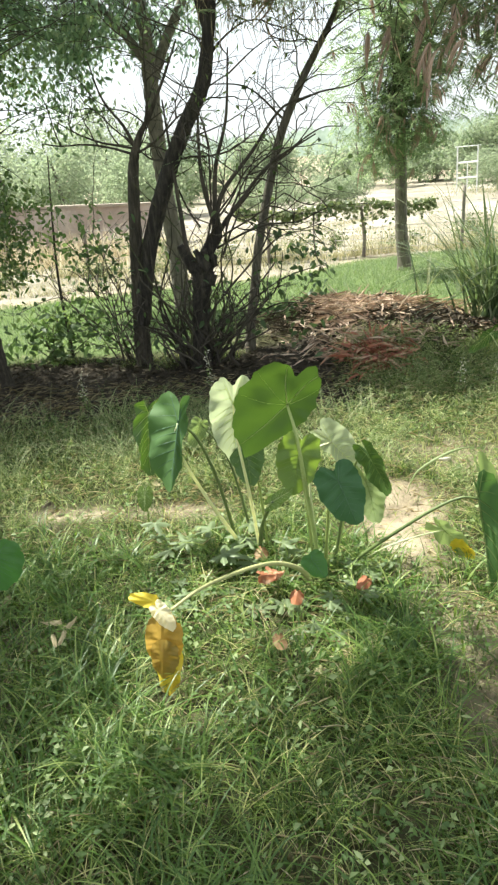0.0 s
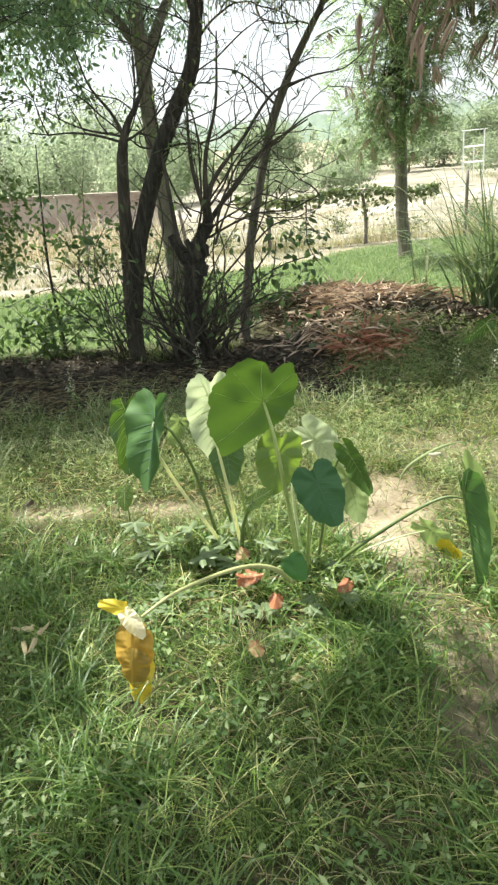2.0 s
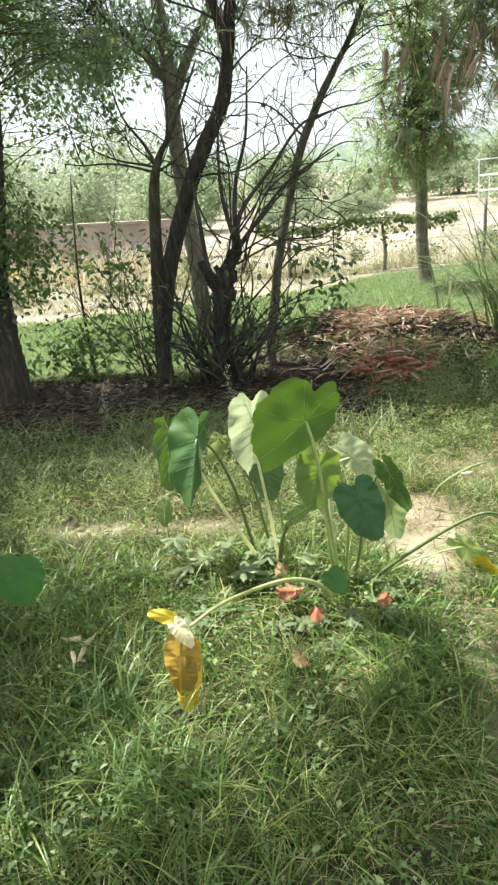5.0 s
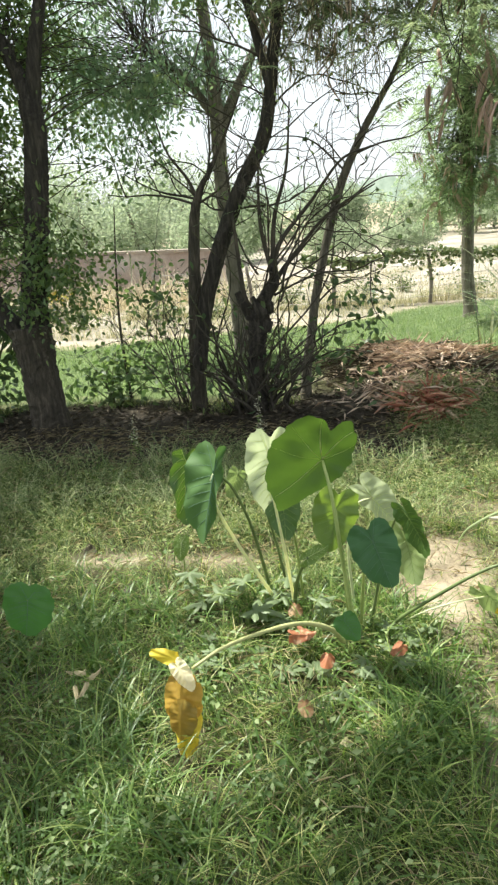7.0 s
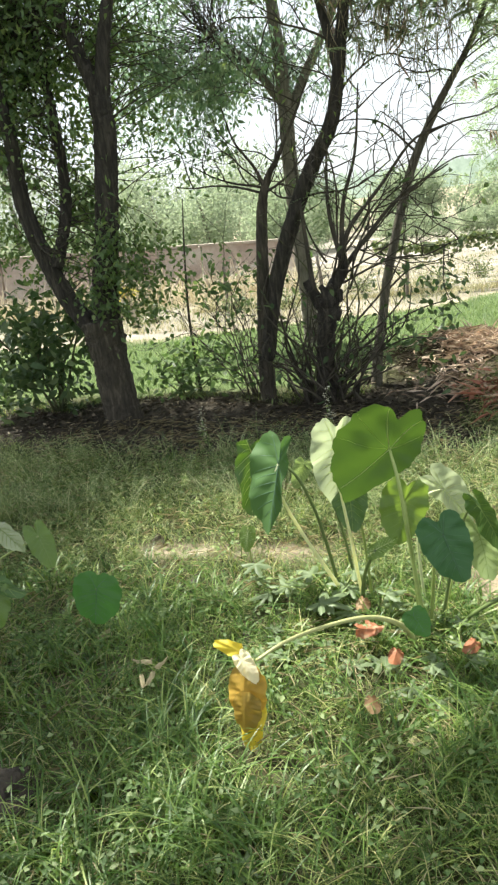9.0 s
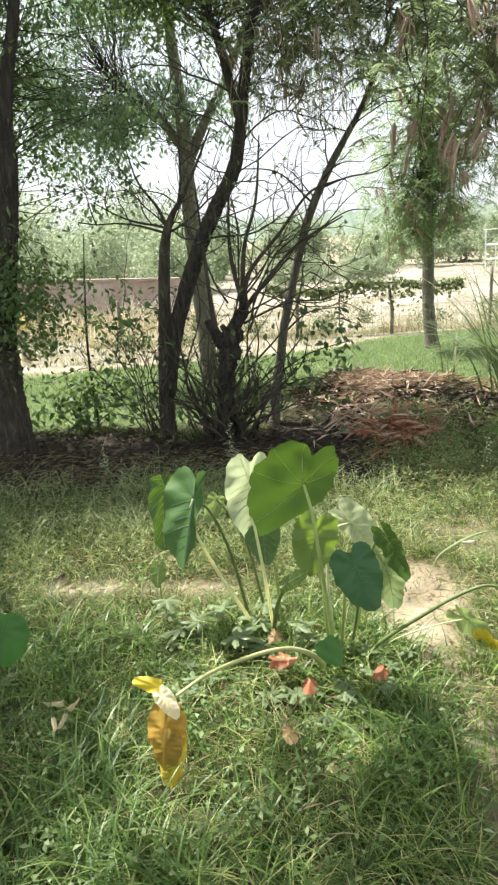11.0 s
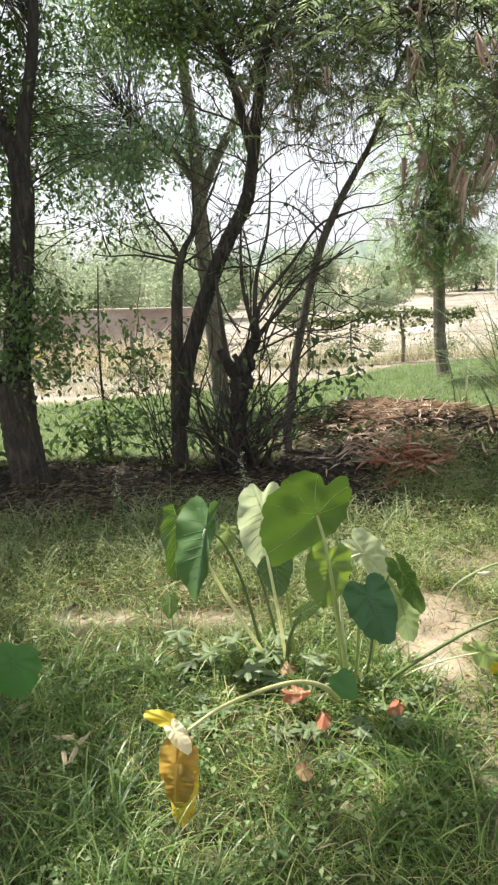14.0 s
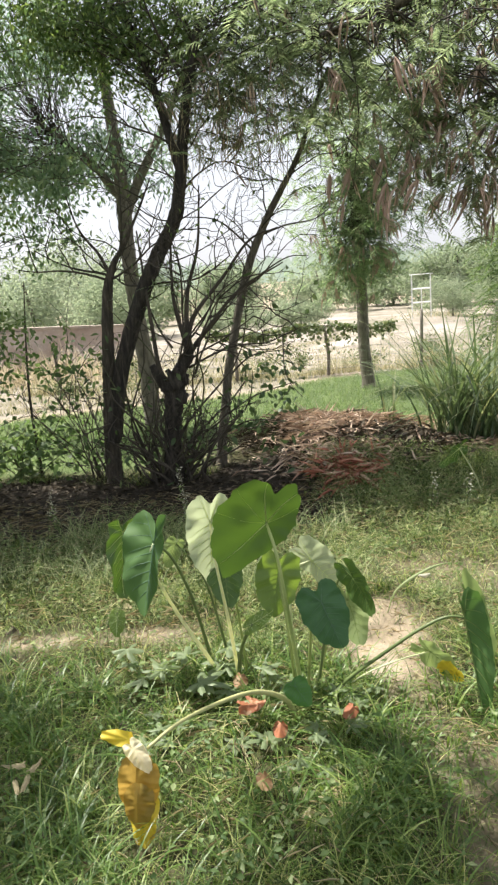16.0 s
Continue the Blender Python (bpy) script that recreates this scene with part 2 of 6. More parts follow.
# dark bark, lowered further to put its backlit shade into the colour
M_BARK_BACKLIT = solid("bark_backlit", [(0.3, (0.022, 0.019, 0.015)), (0.5, (0.048, 0.041, 0.033)), (0.7, (0.105, 0.09, 0.07))], 38, 0.9, 34, 1.0, 0.04, (1, 1, 0.16))
M_BARK_OLIVE = solid("bark_olive", [(0.3, (0.085, 0.078, 0.058)), (0.5, (0.14, 0.125, 0.095)), (0.7, (0.23, 0.205, 0.155))], 30, 0.9, 38, 0.9, 0.025, (1, 1, 0.2))
M_BARK_GREY = solid("bark_grey", [(0.3, (0.12, 0.105, 0.085)), (0.7, (0.27, 0.24, 0.19))], 30, 0.9, 40, 0.8, 0.015, (1, 1, 0.25))
M_TWIG = solid("twig", [(0.3, (0.038, 0.032, 0.024)), (0.7, (0.092, 0.078, 0.055))], 9, 0.85, 60, 0.3, 0.004)
M_SHOOT = solid("green_shoot", [(0.3, (0.06, 0.07, 0.03)), (0.7, (0.12, 0.12, 0.05))], 6, 0.7, 60, 0.3, 0.004)
M_PLASTER = solid("mud_plaster", [(0.3, (0.34, 0.26, 0.22)), (0.5, (0.43, 0.355, 0.31)), (0.7, (0.5, 0.445, 0.4))], 1.2, 0.95, 12, 0.6, 0.03)
M_WALLCAP = solid("wall_coping", [(0.3, (0.3, 0.25, 0.2)), (0.7, (0.42, 0.36, 0.3))], 2, 0.9, 14, 0.4, 0.02)
M_WHITE = solid("white_paint", [(0.3, (0.72, 0.74, 0.72)), (0.7, (0.84, 0.85, 0.83))], 2, 0.6, 25, 0.2, 0.005)
M_POST = solid("weathered_post", [(0.3, (0.14, 0.12, 0.1)), (0.7, (0.26, 0.23, 0.19))], 6, 0.9, 40, 0.6, 0.01, (1, 1, 0.3))
M_PALE_POLE = solid("pale_pole", [(0.3, (0.34, 0.29, 0.22)), (0.7, (0.5, 0.44, 0.35))], 8, 0.85, 40, 0.5, 0.01, (1, 1, 0.3))
M_YELLOW_CREEPER = foliage("yellow_creeper", [(0, (0.35, 0.33, 0.08)), (1, (0.5, 0.44, 0.12))], (1.3, 1.2, 0.8), 0.35, 0.55, 0.3, 20)
M_WIRE = solid("wire", [(0.3, (0.32, 0.3, 0.27)), (0.7, (0.45, 0.43, 0.4))], 20, 0.6, 60, 0.2, 0.002)
M_SCRAP = solid("plastic_scrap", [(0.3, (0.68, 0.74, 0.76)), (0.7, (0.82, 0.85, 0.85))], 20, 0.35, 60, 0.3, 0.005)
M_CLOD = solid("earth_clod", [(0.3, (0.03, 0.024, 0.018)), (0.7, (0.1, 0.08, 0.057))], 10, 0.95, 50, 0.9, 0.02)


def ground_material():
    m, nt, p = mat_base("earth")
    fine, mid = noise_tex(nt, 38.0, 8, 0.7), noise_tex(nt, 3.2, 5, 0.65)
    soil = ramp(nt, mid, [(0.3, (0.22, 0.175, 0.115)), (0.52, (0.36, 0.295, 0.21)), (0.72, (0.52, 0.45, 0.34))])
    turf = ramp(nt, mid, [(0.3, (0.038, 0.042, 0.018)), (0.7, (0.095, 0.09, 0.042))])
    # bare brown soil, darkened further to paint in the trees' shade
    shade_soil = ramp(nt, mid, [(0.3, (0.028, 0.024, 0.018)), (0.7, (0.065, 0.054, 0.04))])
    dry = ramp(nt, noise_tex(nt, 0.45, 6, 0.7), [(0.36, (0.18, 0.17, 0.115)), (0.5, (0.29, 0.258, 0.208)), (0.62, (0.42, 0.375, 0.325))])
    lawn = ramp(nt, mid, [(0.3, (0.095, 0.14, 0.05)), (0.7, (0.15, 0.2, 0.08))])

    def attr(name):
        a = nt.nodes.new("ShaderNodeAttribute")
        a.attribute_name = name
        return a.outputs["Fac"]
    col = mix_col(nt, attr("turf"), soil, turf)
    col = mix_col(nt, attr("shade_soil"), col, shade_soil)
    col = mix_col(nt, attr("lawn"), col, lawn)
    col = mix_col(nt, attr("dry"), col, dry)
    col = mix_col(nt, fine, mix_col(nt, 1.0, col, (0.6, 0.6, 0.6), "MULTIPLY"), mix_col(nt, 1.0, col, (1.35, 1.35, 1.35), "MULTIPLY"))
    nt.links.new(col, p.inputs["Base Color"])
    p.inputs["Roughness"].default_value = 0.95
    p.inputs["Specular IOR Level"].default_value = 0.15
    bump(nt, p, fine, 0.7, 0.02)
    return m


M_GROUND = ground_material()


# ---------------------------------------------------------------- mesh helpers
def mesh_from(name, verts, tris, mat, smooth=True):
    """A mesh from arrays of vertices and triangles."""
    verts, tris = np.asarray(verts, np.float32), np.asarray(tris, np.int32)
    me = bpy.data.meshes.new(name)
    me.vertices.add(len(verts))
    me.vertices.foreach_set("co", verts.ravel())
    me.loops.add(tris.size)
    me.loops.foreach_set("vertex_index", tris.ravel())
    me.polygons.add(len(tris))
    me.polygons.foreach_set("loop_start", np.arange(0, tris.size, 3, dtype=np.int32))
    me.polygons.foreach_set("use_smooth", np.full(len(tris), smooth))
    me.update(calc_edges=True)
    me.materials.append(mat)
    return me


def place_part(name, me, parent=None, label=""):
    """Links a mesh in world coordinates as a part of a thing, or of a part."""
    ob = new(name, me)
    if parent is not None:
        ob.parent = parent
        if parent.type == "EMPTY":
            ob.matrix_parent_inverse = Matrix.Translation(-parent.location)
    return tagged(ob, label)


def thing(name, at, label, category, group="", kind=""):
    e = new(name)
    e.location = at
    e.empty_display_size = 0.1
    return tagged(e, label, category, group, kind)


def smooth_path(pts, n):
    """Points along a smooth curve through pts."""
    p = np.asarray(pts, float)
    if len(p) == 2:
        return p[0] + np.linspace(0, 1, n)[:, None] * (p[1] - p[0])
    q = np.vstack([2 * p[0] - p[1], p, 2 * p[-1] - p[-2]])
    out = []
    for t in np.linspace(0, len(p) - 1, n):
        i = min(int(t), len(p) - 2)
        u = t - i
        a, b, c, d = q[i], q[i + 1], q[i + 2], q[i + 3]
        out.append(0.5 * (2 * b + (c - a) * u + (2 * a - 5 * b + 4 * c - d) * u * u + (3 * b - a - 3 * c + d) * u**3))
    return np.array(out)


def tube(pts, radii, sides=8, n=None, rough=0.0, seed=0, flat=1.0):
    """Vertices and triangles of a tapered, bending tube; rough makes it uneven."""
    rng = np.random.default_rng(seed)
    path = smooth_path(pts, n or max(4, 5 * len(pts)))
    k = len(path)
    r = np.interp(np.linspace(0, 1, k), np.linspace(0, 1, len(radii)), radii)
    tan = np.gradient(path, axis=0)
    tan /= np.linalg.norm(tan, axis=1)[:, None] + 1e-9
    ref = np.array([0.9, 0.3, 0.1]) if abs(tan[0][2]) > 0.7 else np.array([0, 0, 1.0])
    s = np.cross(tan, ref)
    s /= np.linalg.norm(s, axis=1)[:, None] + 1e-9
    b = np.cross(tan, s)
    ang = np.linspace(0, 2 * np.pi, sides, endpoint=False)
    wob = 1 + rough * rng.normal(size=(k, sides)) + rough * 1.5 * np.sin(ang * 3 + seed)[None]
    ring = (np.cos(ang)[None, :, None] * s[:, None] + flat * np.sin(ang)[None, :, None] * b[:, None]) * (r[:, None] * wob)[:, :, None]
    v = (path[:, None] + ring).reshape(-1, 3)
    i, j = np.meshgrid(np.arange(k - 1), np.arange(sides), indexing="ij")
    a0, a1 = i * sides + j, i * sides + (j + 1) % sides
    f = np.concatenate([np.stack([a0, a1, a1 + sides], -1).reshape(-1, 3), np.stack([a0, a1 + sides, a0 + sides], -1).reshape(-1, 3)])
    v = np.vstack([v, path[0], path[-1]])
    jj = np.arange(sides)
    c0 = np.stack([np.full(sides, k * sides), (jj + 1) % sides, jj], -1)
    c1 = np.stack([np.full(sides, k * sides + 1), (k - 1) * sides + jj, (k - 1) * sides + (jj + 1) % sides], -1)
    return v, np.vstack([f, c0, c1])


def join(parts):
    vs, fs, o = [], [], 0
    for v, f in parts:
        vs.append(v)
        fs.append(np.asarray(f) + o)
        o += len(v)
    return np.vstack(vs), np.vstack(fs)


def unit(a):
    return a / (np.linalg.norm(a, axis=-1, keepdims=True) + 1e-9)


def leaf_cloud(pos, axis, normal, length, width, fold=0.25, oval=False):
    """Small folded leaves: pos is the stalk end, axis the way to the tip; oval ones are rounded, the others narrow."""
    axis = unit(axis)
    side = unit(np.cross(axis, normal))
    up = np.cross(side, axis)
    L, W = length[:, None], width[:, None]
    base, tip = pos, pos + axis * L - up * L * 0.12
    if oval:
        rows = [base]
        for u, k in ((0.28, 0.46), (0.62, 0.4)):
            c = pos + axis * L * u - up * L * 0.12 * u * u
            rows += [c + side * W * k + up * W * fold, c - side * W * k + up * W * fold]
        v = np.stack(rows + [tip], 1).reshape(-1, 3)
        i = np.arange(len(pos))[:, None] * 6
        return v, np.concatenate([i + [0, 1, 2], i + [1, 3, 2], i + [2, 3, 4], i + [3, 5, 4]], 1).reshape(-1, 3)
    mid = pos + axis * L * 0.45
    le, ri = mid + side * W * 0.5 + up * W * fold, mid - side * W * 0.5 + up * W * fold
    v = np.stack([base, le, tip, ri], 1).reshape(-1, 3)
    i = np.arange(len(pos))[:, None] * 4
    f = np.concatenate([i + [0, 1, 2], i + [0, 2, 3]], 1).reshape(-1, 3)
    return v, f


def blades(root, lean, height, width, curl, segs=3):
    """Grass blades: narrow, tapering, arching over towards lean."""
    n = len(root)
    side = unit(np.stack([-lean[:, 1], lean[:, 0], np.zeros(n)], -1))
    t = np.linspace(0, 1, segs + 1)
    out = []
    for k, u in enumerate(t):
        c = root + lean * (height * (0.25 * u + curl * u * u))[:, None]
        c[:, 2] += height * (u - 0.55 * curl * u * u * u)
        w = (width * (1 - u) ** 0.7 * (0.8 if k == 0 else 1))[:, None]
        if k < segs:
            out += [c - side * w / 2, c + side * w / 2]
        else:
            out += [c]
    v = np.stack(out, 1).reshape(-1, 3)
    per = 2 * segs + 1
    tri = []
    for k in range(segs - 1):
        a = 2 * k
        tri += [a, a + 1, a + 3, a, a + 3, a + 2]
    a = 2 * (segs - 1)
    tri += [a, a + 1, a + 2]
    f = (np.arange(n)[:, None] * per + np.array(tri)[None]).reshape(-1, 3)
    return v, f


# ---------------------------------------------------------------- ground
def bumpf(x, y, cx, cy, rx, ry):
    return np.exp(-(((x - cx) / rx) ** 2 + ((y - cy) / ry) ** 2))


def wave(x, y):
    """Cheap unevenness between about -1 and 1."""
    return (np.sin(2.1 * x + 1.3 * y) + np.sin(3.7 * y - 1.9 * x + 1) + 0.7 * np.sin(7.3 * x + 5.1 * y + 2) + 0.6 * np.sin(9.1 * y - 6.3 * x)) / 3.3


def height(x, y):
    h = -0.07 * np.clip(y - 8.5, 0, 23)
    near = np.exp(-np.clip(np.hypot(x, y - 4) - 5, 0, None) / 4)
    h = h + 0.018 * wave(x, y) * near + 0.012 * wave(3.1 * x, 3.1 * y) * near
    h = h + 0.2 * bumpf(x, y, 0.35, 6.1, 0.75, 0.6) + 0.12 * bumpf(x, y, -0.35, 6.4, 0.4, 0.35)
    h = h + 0.09 * bumpf(x, y, 0.35, 5.25, 0.4, 0.25)
    h = h + 0.95 * bumpf(x, y, 5.2, 25.0, 3.2, 2.5)
    return h


def gz(x, y):
    return float(height(np.array(x), np.array(y)))


def footpath(x, y):
    """The narrow trodden way that bends past the plant."""
    lo = np.interp(y, [1.0, 1.4, 1.7, 1.9, 2.15, 2.5], [0.28, 0.19, 0.15, 0.11, 0.1, 0.02])
    hi = np.interp(y, [1.0, 1.4, 1.9, 2.15, 2.5, 3.0], [0.62, 0.56, 0.43, 0.31, 0.24, 0.28])
    off = np.abs(x - (lo + hi) / 2 + 0.05 * wave(2.7 * x, 2.7 * y)) - (hi - lo) / 2
    return np.clip(0.85 - off / 0.05, 0, 1) * np.clip(0.5 + (y - 2.15) / 0.5, 0.5, 1) * np.clip((y - 0.9) / 0.4, 0, 1) * np.clip((3.2 - y) / 0.5, 0, 1)


def bare(x, y):
    """How bare the earth is: trodden path and worn patches."""
    w = 0.1 * wave(2 * x, 2 * y)
    b = footpath(x, y)
    b = np.maximum(b, np.clip(2.2 * bumpf(x, y, 0.14, 2.72, 0.19, 0.34) + w, 0, 1))
    b = np.maximum(b, np.clip(1.3 * bumpf(x + w, y, -1.45, 2.8, 0.34, 0.08), 0, 1))
    b = np.maximum(b, np.clip(1.2 * bumpf(x + w, y, -0.9, 2.8, 0.2, 0.07), 0, 1))
    b = np.maximum(b, np.clip(0.6 * bumpf(x, y, -1.35, 1.68, 0.26, 0.3) + w, 0, 1))
    b = np.maximum(b, np.clip(0.8 * bumpf(x, y, 0.55, 3.3, 0.5, 0.3) + w, 0, 1))
    return np.clip(b * (0.9 + 0.22 * wave(6 * x, 6 * y)), 0, 1)


# bare strip where the trees' shade is put into the soil colour
def shade_strip(x, y):
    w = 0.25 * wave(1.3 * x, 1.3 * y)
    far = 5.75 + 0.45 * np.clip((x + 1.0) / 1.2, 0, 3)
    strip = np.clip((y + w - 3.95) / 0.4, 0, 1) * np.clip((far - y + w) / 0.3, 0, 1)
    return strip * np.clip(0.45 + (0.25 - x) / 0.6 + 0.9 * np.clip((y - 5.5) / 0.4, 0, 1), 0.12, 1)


def trodden(x, y):
    """Where the shaded earth bears no grass; towards the heap it thins out."""
    return shade_strip(x, y) * np.clip(0.12 + (0.35 - x) / 0.5, 0.12, 1)


def lawn_edge(x):
    """How far back the lawn reaches."""
    return 8.9 + 0.42 * np.clip(x + 4.0, 0, 6) + 1.2 * np.clip(x + 0.3, 0, 1)


def lawn_zone(x, y):
    w = 0.2 * wave(1.7 * x, 1.7 * y)
    near = 5.75 + 0.5 * np.clip((x + 1.0) / 1.2, 0, 3)
    far = lawn_edge(x)
    return np.clip((y + w - near) / 0.3, 0, 1) * np.clip((far - y + w) / 0.5, 0, 1)


def axis_steps(lo, hi, step, far_lo, far_hi):
    core = np.arange(lo, hi + step / 2, step)
    a, g = [], step
    while (a[-1] if a else hi) < far_hi:
        g *= 1.22
        a.append((a[-1] if a else hi) + g)
    b, g = [], step
    while (b[-1] if b else lo) > far_lo:
        g *= 1.22
        b.append((b[-1] if b else lo) - g)
    return np.concatenate([b[::-1], core, a])


gx, gy = axis_steps(-4.2, 3.2, 0.05, -900, 900), axis_steps(0.2, 9.5, 0.05, -900, 1500)
XX, YY = np.meshgrid(gx, gy, indexing="xy")
ZZ = height(XX, YY)
nx, ny = len(gx), len(gy)
ii, jj = np.meshgrid(np.arange(ny - 1), np.arange(nx - 1), indexing="ij")
q = ii * nx + jj
gtri = np.concatenate([np.stack([q, q + 1, q + nx + 1], -1).reshape(-1, 3), np.stack([q, q + nx + 1, q + nx], -1).reshape(-1, 3)])
gme = mesh_from("ground", np.stack([XX, YY, ZZ], -1).reshape(-1, 3), gtri, M_GROUND)
for nm, val in (("turf", (1 - bare(XX, YY)) * (YY < 6)), ("shade_soil", shade_strip(XX, YY)), ("lawn", lawn_zone(XX, YY)),
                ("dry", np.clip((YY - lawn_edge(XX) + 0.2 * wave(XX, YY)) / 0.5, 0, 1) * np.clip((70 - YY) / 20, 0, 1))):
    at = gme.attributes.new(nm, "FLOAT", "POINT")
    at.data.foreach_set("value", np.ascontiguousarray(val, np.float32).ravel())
ground = tagged(new("ground", gme), "uneven earth with worn bare patches and turf", "ground", kind="structure")


# ---------------------------------------------------------------- grass and weeds
def scatter(rng, n, x0, x1, y0, y1, density=None):
    """Points on the ground in a rectangle, thinned by density(x, y)."""
    x, y = rng.uniform(x0, x1, n), rng.uniform(y0, y1, n)
    if density is not None:
        keep = rng.random(n) < density(x, y)
        x, y = x[keep], y[keep]
    return np.stack([x, y, height(x, y) - 0.004], -1)


def ways(rng, n):
    a = rng.uniform(0, 2 * np.pi, n)
    return np.stack([np.cos(a), np.sin(a), np.zeros(n)], -1)


def in_view(x, y, margin=0.35):
    """The fan of ground that lies open before the path."""
    return (x > -0.97 * (y + 0.3) - margin) & (x < 0.42 * (y + 0.3) + margin)


def turf_density(x, y):
    return in_view(x, y) * (1 - 0.75 * np.clip(1.1 * bumpf(x, y, -0.7, 1.44, 0.07, 0.09), 0, 1)) * (1 - bare(x, y)) * (1 - 0.8 * np.clip(1.3 * bumpf(x, y, -0.36, 1.96, 0.16, 0.09), 0, 1)) * (1 - trodden(x, y)) * np.clip(0.6 + 0.75 * wave(2.6 * x + 1, 2.6 * y) + 0.35 * wave(7 * x, 7 * y + 1), np.where(y < 2.2, 0.62, 0.42), 1)


rng = np.random.default_rng(11)
# long arching tufts
cent = scatter(rng, 10600, -4.4, 2.0, 0.5, 5.6, lambda x, y: turf_density(x, y) * (1 - np.clip(1.5 * footpath(x, y), 0, 1)) * np.where(y < 2.3, 0.95, 0.4))
rep = rng.integers(8, 26, len(cent))
root = np.repeat(cent, rep, 0) + rng.normal(0, 0.026, (rep.sum(), 3)) * [1, 1, 0]
hts = np.repeat(rng.uniform(0.06, 0.17, len(cent)), rep) * rng.uniform(0.45, 1.3, len(root))
v, f = blades(root, ways(rng, len(root)), hts, rng.uniform(0.0024, 0.006, len(root)), rng.uniform(0.35, 1.35, len(root)), 5)
tagged(new("grass_tufts", mesh_from("grass_tufts", v, f, M_GRASS)), "long arching tufts of green grass", "grass", kind="stuff")
# broad long blades
cent = scatter(rng, 3400, -2.4, 1.6, 0.5, 2.5, lambda x, y: turf_density(x, y) * (1 - np.clip(1.6 * footpath(x, y), 0, 1)) * np.clip(0.42 + wave(1.9 * x, 1.9 * y + 2), 0.08, 1))
rep = rng.integers(5, 15, len(cent))
root = np.repeat(cent, rep, 0) + rng.normal(0, 0.05, (rep.sum(), 3)) * [1, 1, 0]
v, f = blades(root, ways(rng, len(root)), rng.uniform(0.08, 0.22, len(root)), rng.uniform(0.005, 0.011, len(root)), rng.uniform(0.4, 1.15, len(root)), 7)
tagged(new("broad_grass", mesh_from("broad_grass", v, f, M_BROAD)), "broad-bladed arching green grass", "grass", kind="stuff")
# wiry weeds of the sunny strip
cent = scatter(rng, 6600, -4.2, 2.2, 2.5, 5.4, lambda x, y: in_view(x, y) * (1 - bare(x, y)) * (1 - trodden(x, y)) * np.clip(0.5 + 0.6 * wave(1.5 * x, 2 * y), 0.05, 1))
rep = rng.integers(14, 32, len(cent))
root = np.repeat(cent, rep, 0) + rng.normal(0, 0.035, (rep.sum(), 3)) * [1, 1, 0]
root[:, 2] += rng.uniform(0.0, 0.16, len(root))
v, f = leaf_cloud(root, ways(rng, len(root)) + np.array([0, 0, 1.0]) * rng.uniform(0.1, 1.5, (len(root), 1)), rng.normal(0, 0.4, (len(root), 3)) + [0, 0, 1], rng.uniform(0.015, 0.05, len(root)), rng.uniform(0.0022, 0.0055, len(root)))
tagged(new("wiry_weeds", mesh_from("wiry_weeds", v, f, M_WIRY)), "wiry pale green weeds of the sunny strip", "weed", kind="stuff")
# tall thin arching grass at the edge of the shade
cent = scatter(rng, 800, -2.9, 0.2, 3.1, 4.3, lambda x, y: (1 - bare(x, y)) * (1 - shade_strip(x, y)) * np.clip(0.3 + wave(1.3 * x, 2.2 * y), 0, 1))
rep = rng.integers(6, 16, len(cent))
root = np.repeat(cent, rep, 0) + rng.normal(0, 0.04, (rep.sum(), 3)) * [1, 1, 0]
v, f = blades(root, ways(rng, len(root)), rng.uniform(0.14, 0.34, len(root)), rng.uniform(0.003, 0.006, len(root)), rng.uniform(0.3, 1.1, len(root)), 6)
tagged(new("thin_tall_grass", mesh_from("thin_tall_grass", v, f, M_WIRY)), "tall thin pale arching grass in the sun", "grass", kind="stuff")
# short fine grass
root = scatter(rng, 265000, -4.6, 2.2, 0.5, 5.7, lambda x, y: turf_density(x, y) * np.where(y < 2.3, 0.55, 1.0) + 0.2 * in_view(x, y) * bare(x, y) * (y < 2.3))
v, f = blades(root, ways(rng, len(root)), rng.uniform(0.03, 0.12, len(root)), rng.uniform(0.002, 0.005, len(root)), rng.uniform(0.3, 1.3, len(root)), 3)
tagged(new("short_grass", mesh_from("short_grass", v, f, M_GRASS_FINE)), "short fine green and straw grass on earth", "grass", kind="stuff")
# rougher grass round the clearing
root = scatter(rng, 60000, -7.0, 5.0, -3.0, 6.5, lambda x, y: ~in_view(x, y) * (1 - 0.9 * lawn_zone(x, y)) * np.clip(0.6 + 0.6 * wave(1.9 * x, 1.9 * y), 0.1, 1))
v, f = blades(root, ways(rng, len(root)), rng.uniform(0.06, 0.2, len(root)), rng.uniform(0.008, 0.018, len(root)), rng.uniform(0.4, 1.3, len(root)), 2)
tagged(new("rough_grass", mesh_from("rough_grass", v, f, M_GRASS)), "rough green grass round the clearing", "grass", kind="stuff")
# dry straw lying flat
root = scatter(rng, 90000, -3.2, 2.2, 0.5, 4.9, lambda x, y: in_view(x, y) * np.where(y < 2.4, 0.4, 0.42) * (1 - 0.6 * bare(x, y)) * np.clip(0.5 + 0.5 * wave(2.3 * x, 2.3 * y + 3), 0.1, 1))
root[:, 2] += rng.uniform(0.005, 0.08, len(root))
v, f = leaf_cloud(root, ways(rng, len(root)) + [0, 0, 0.15] * rng.normal(size=(len(root), 1)), np.tile([0.1, 0.1, 1.0], (len(root), 1)), rng.uniform(0.03, 0.11, len(root)), rng.uniform(0.0015, 0.004, len(root)))
tagged(new("dry_straw", mesh_from("dry_straw", v, f, M_THATCH)), "dry straw and thatch lying between the grass", "straw", kind="stuff")
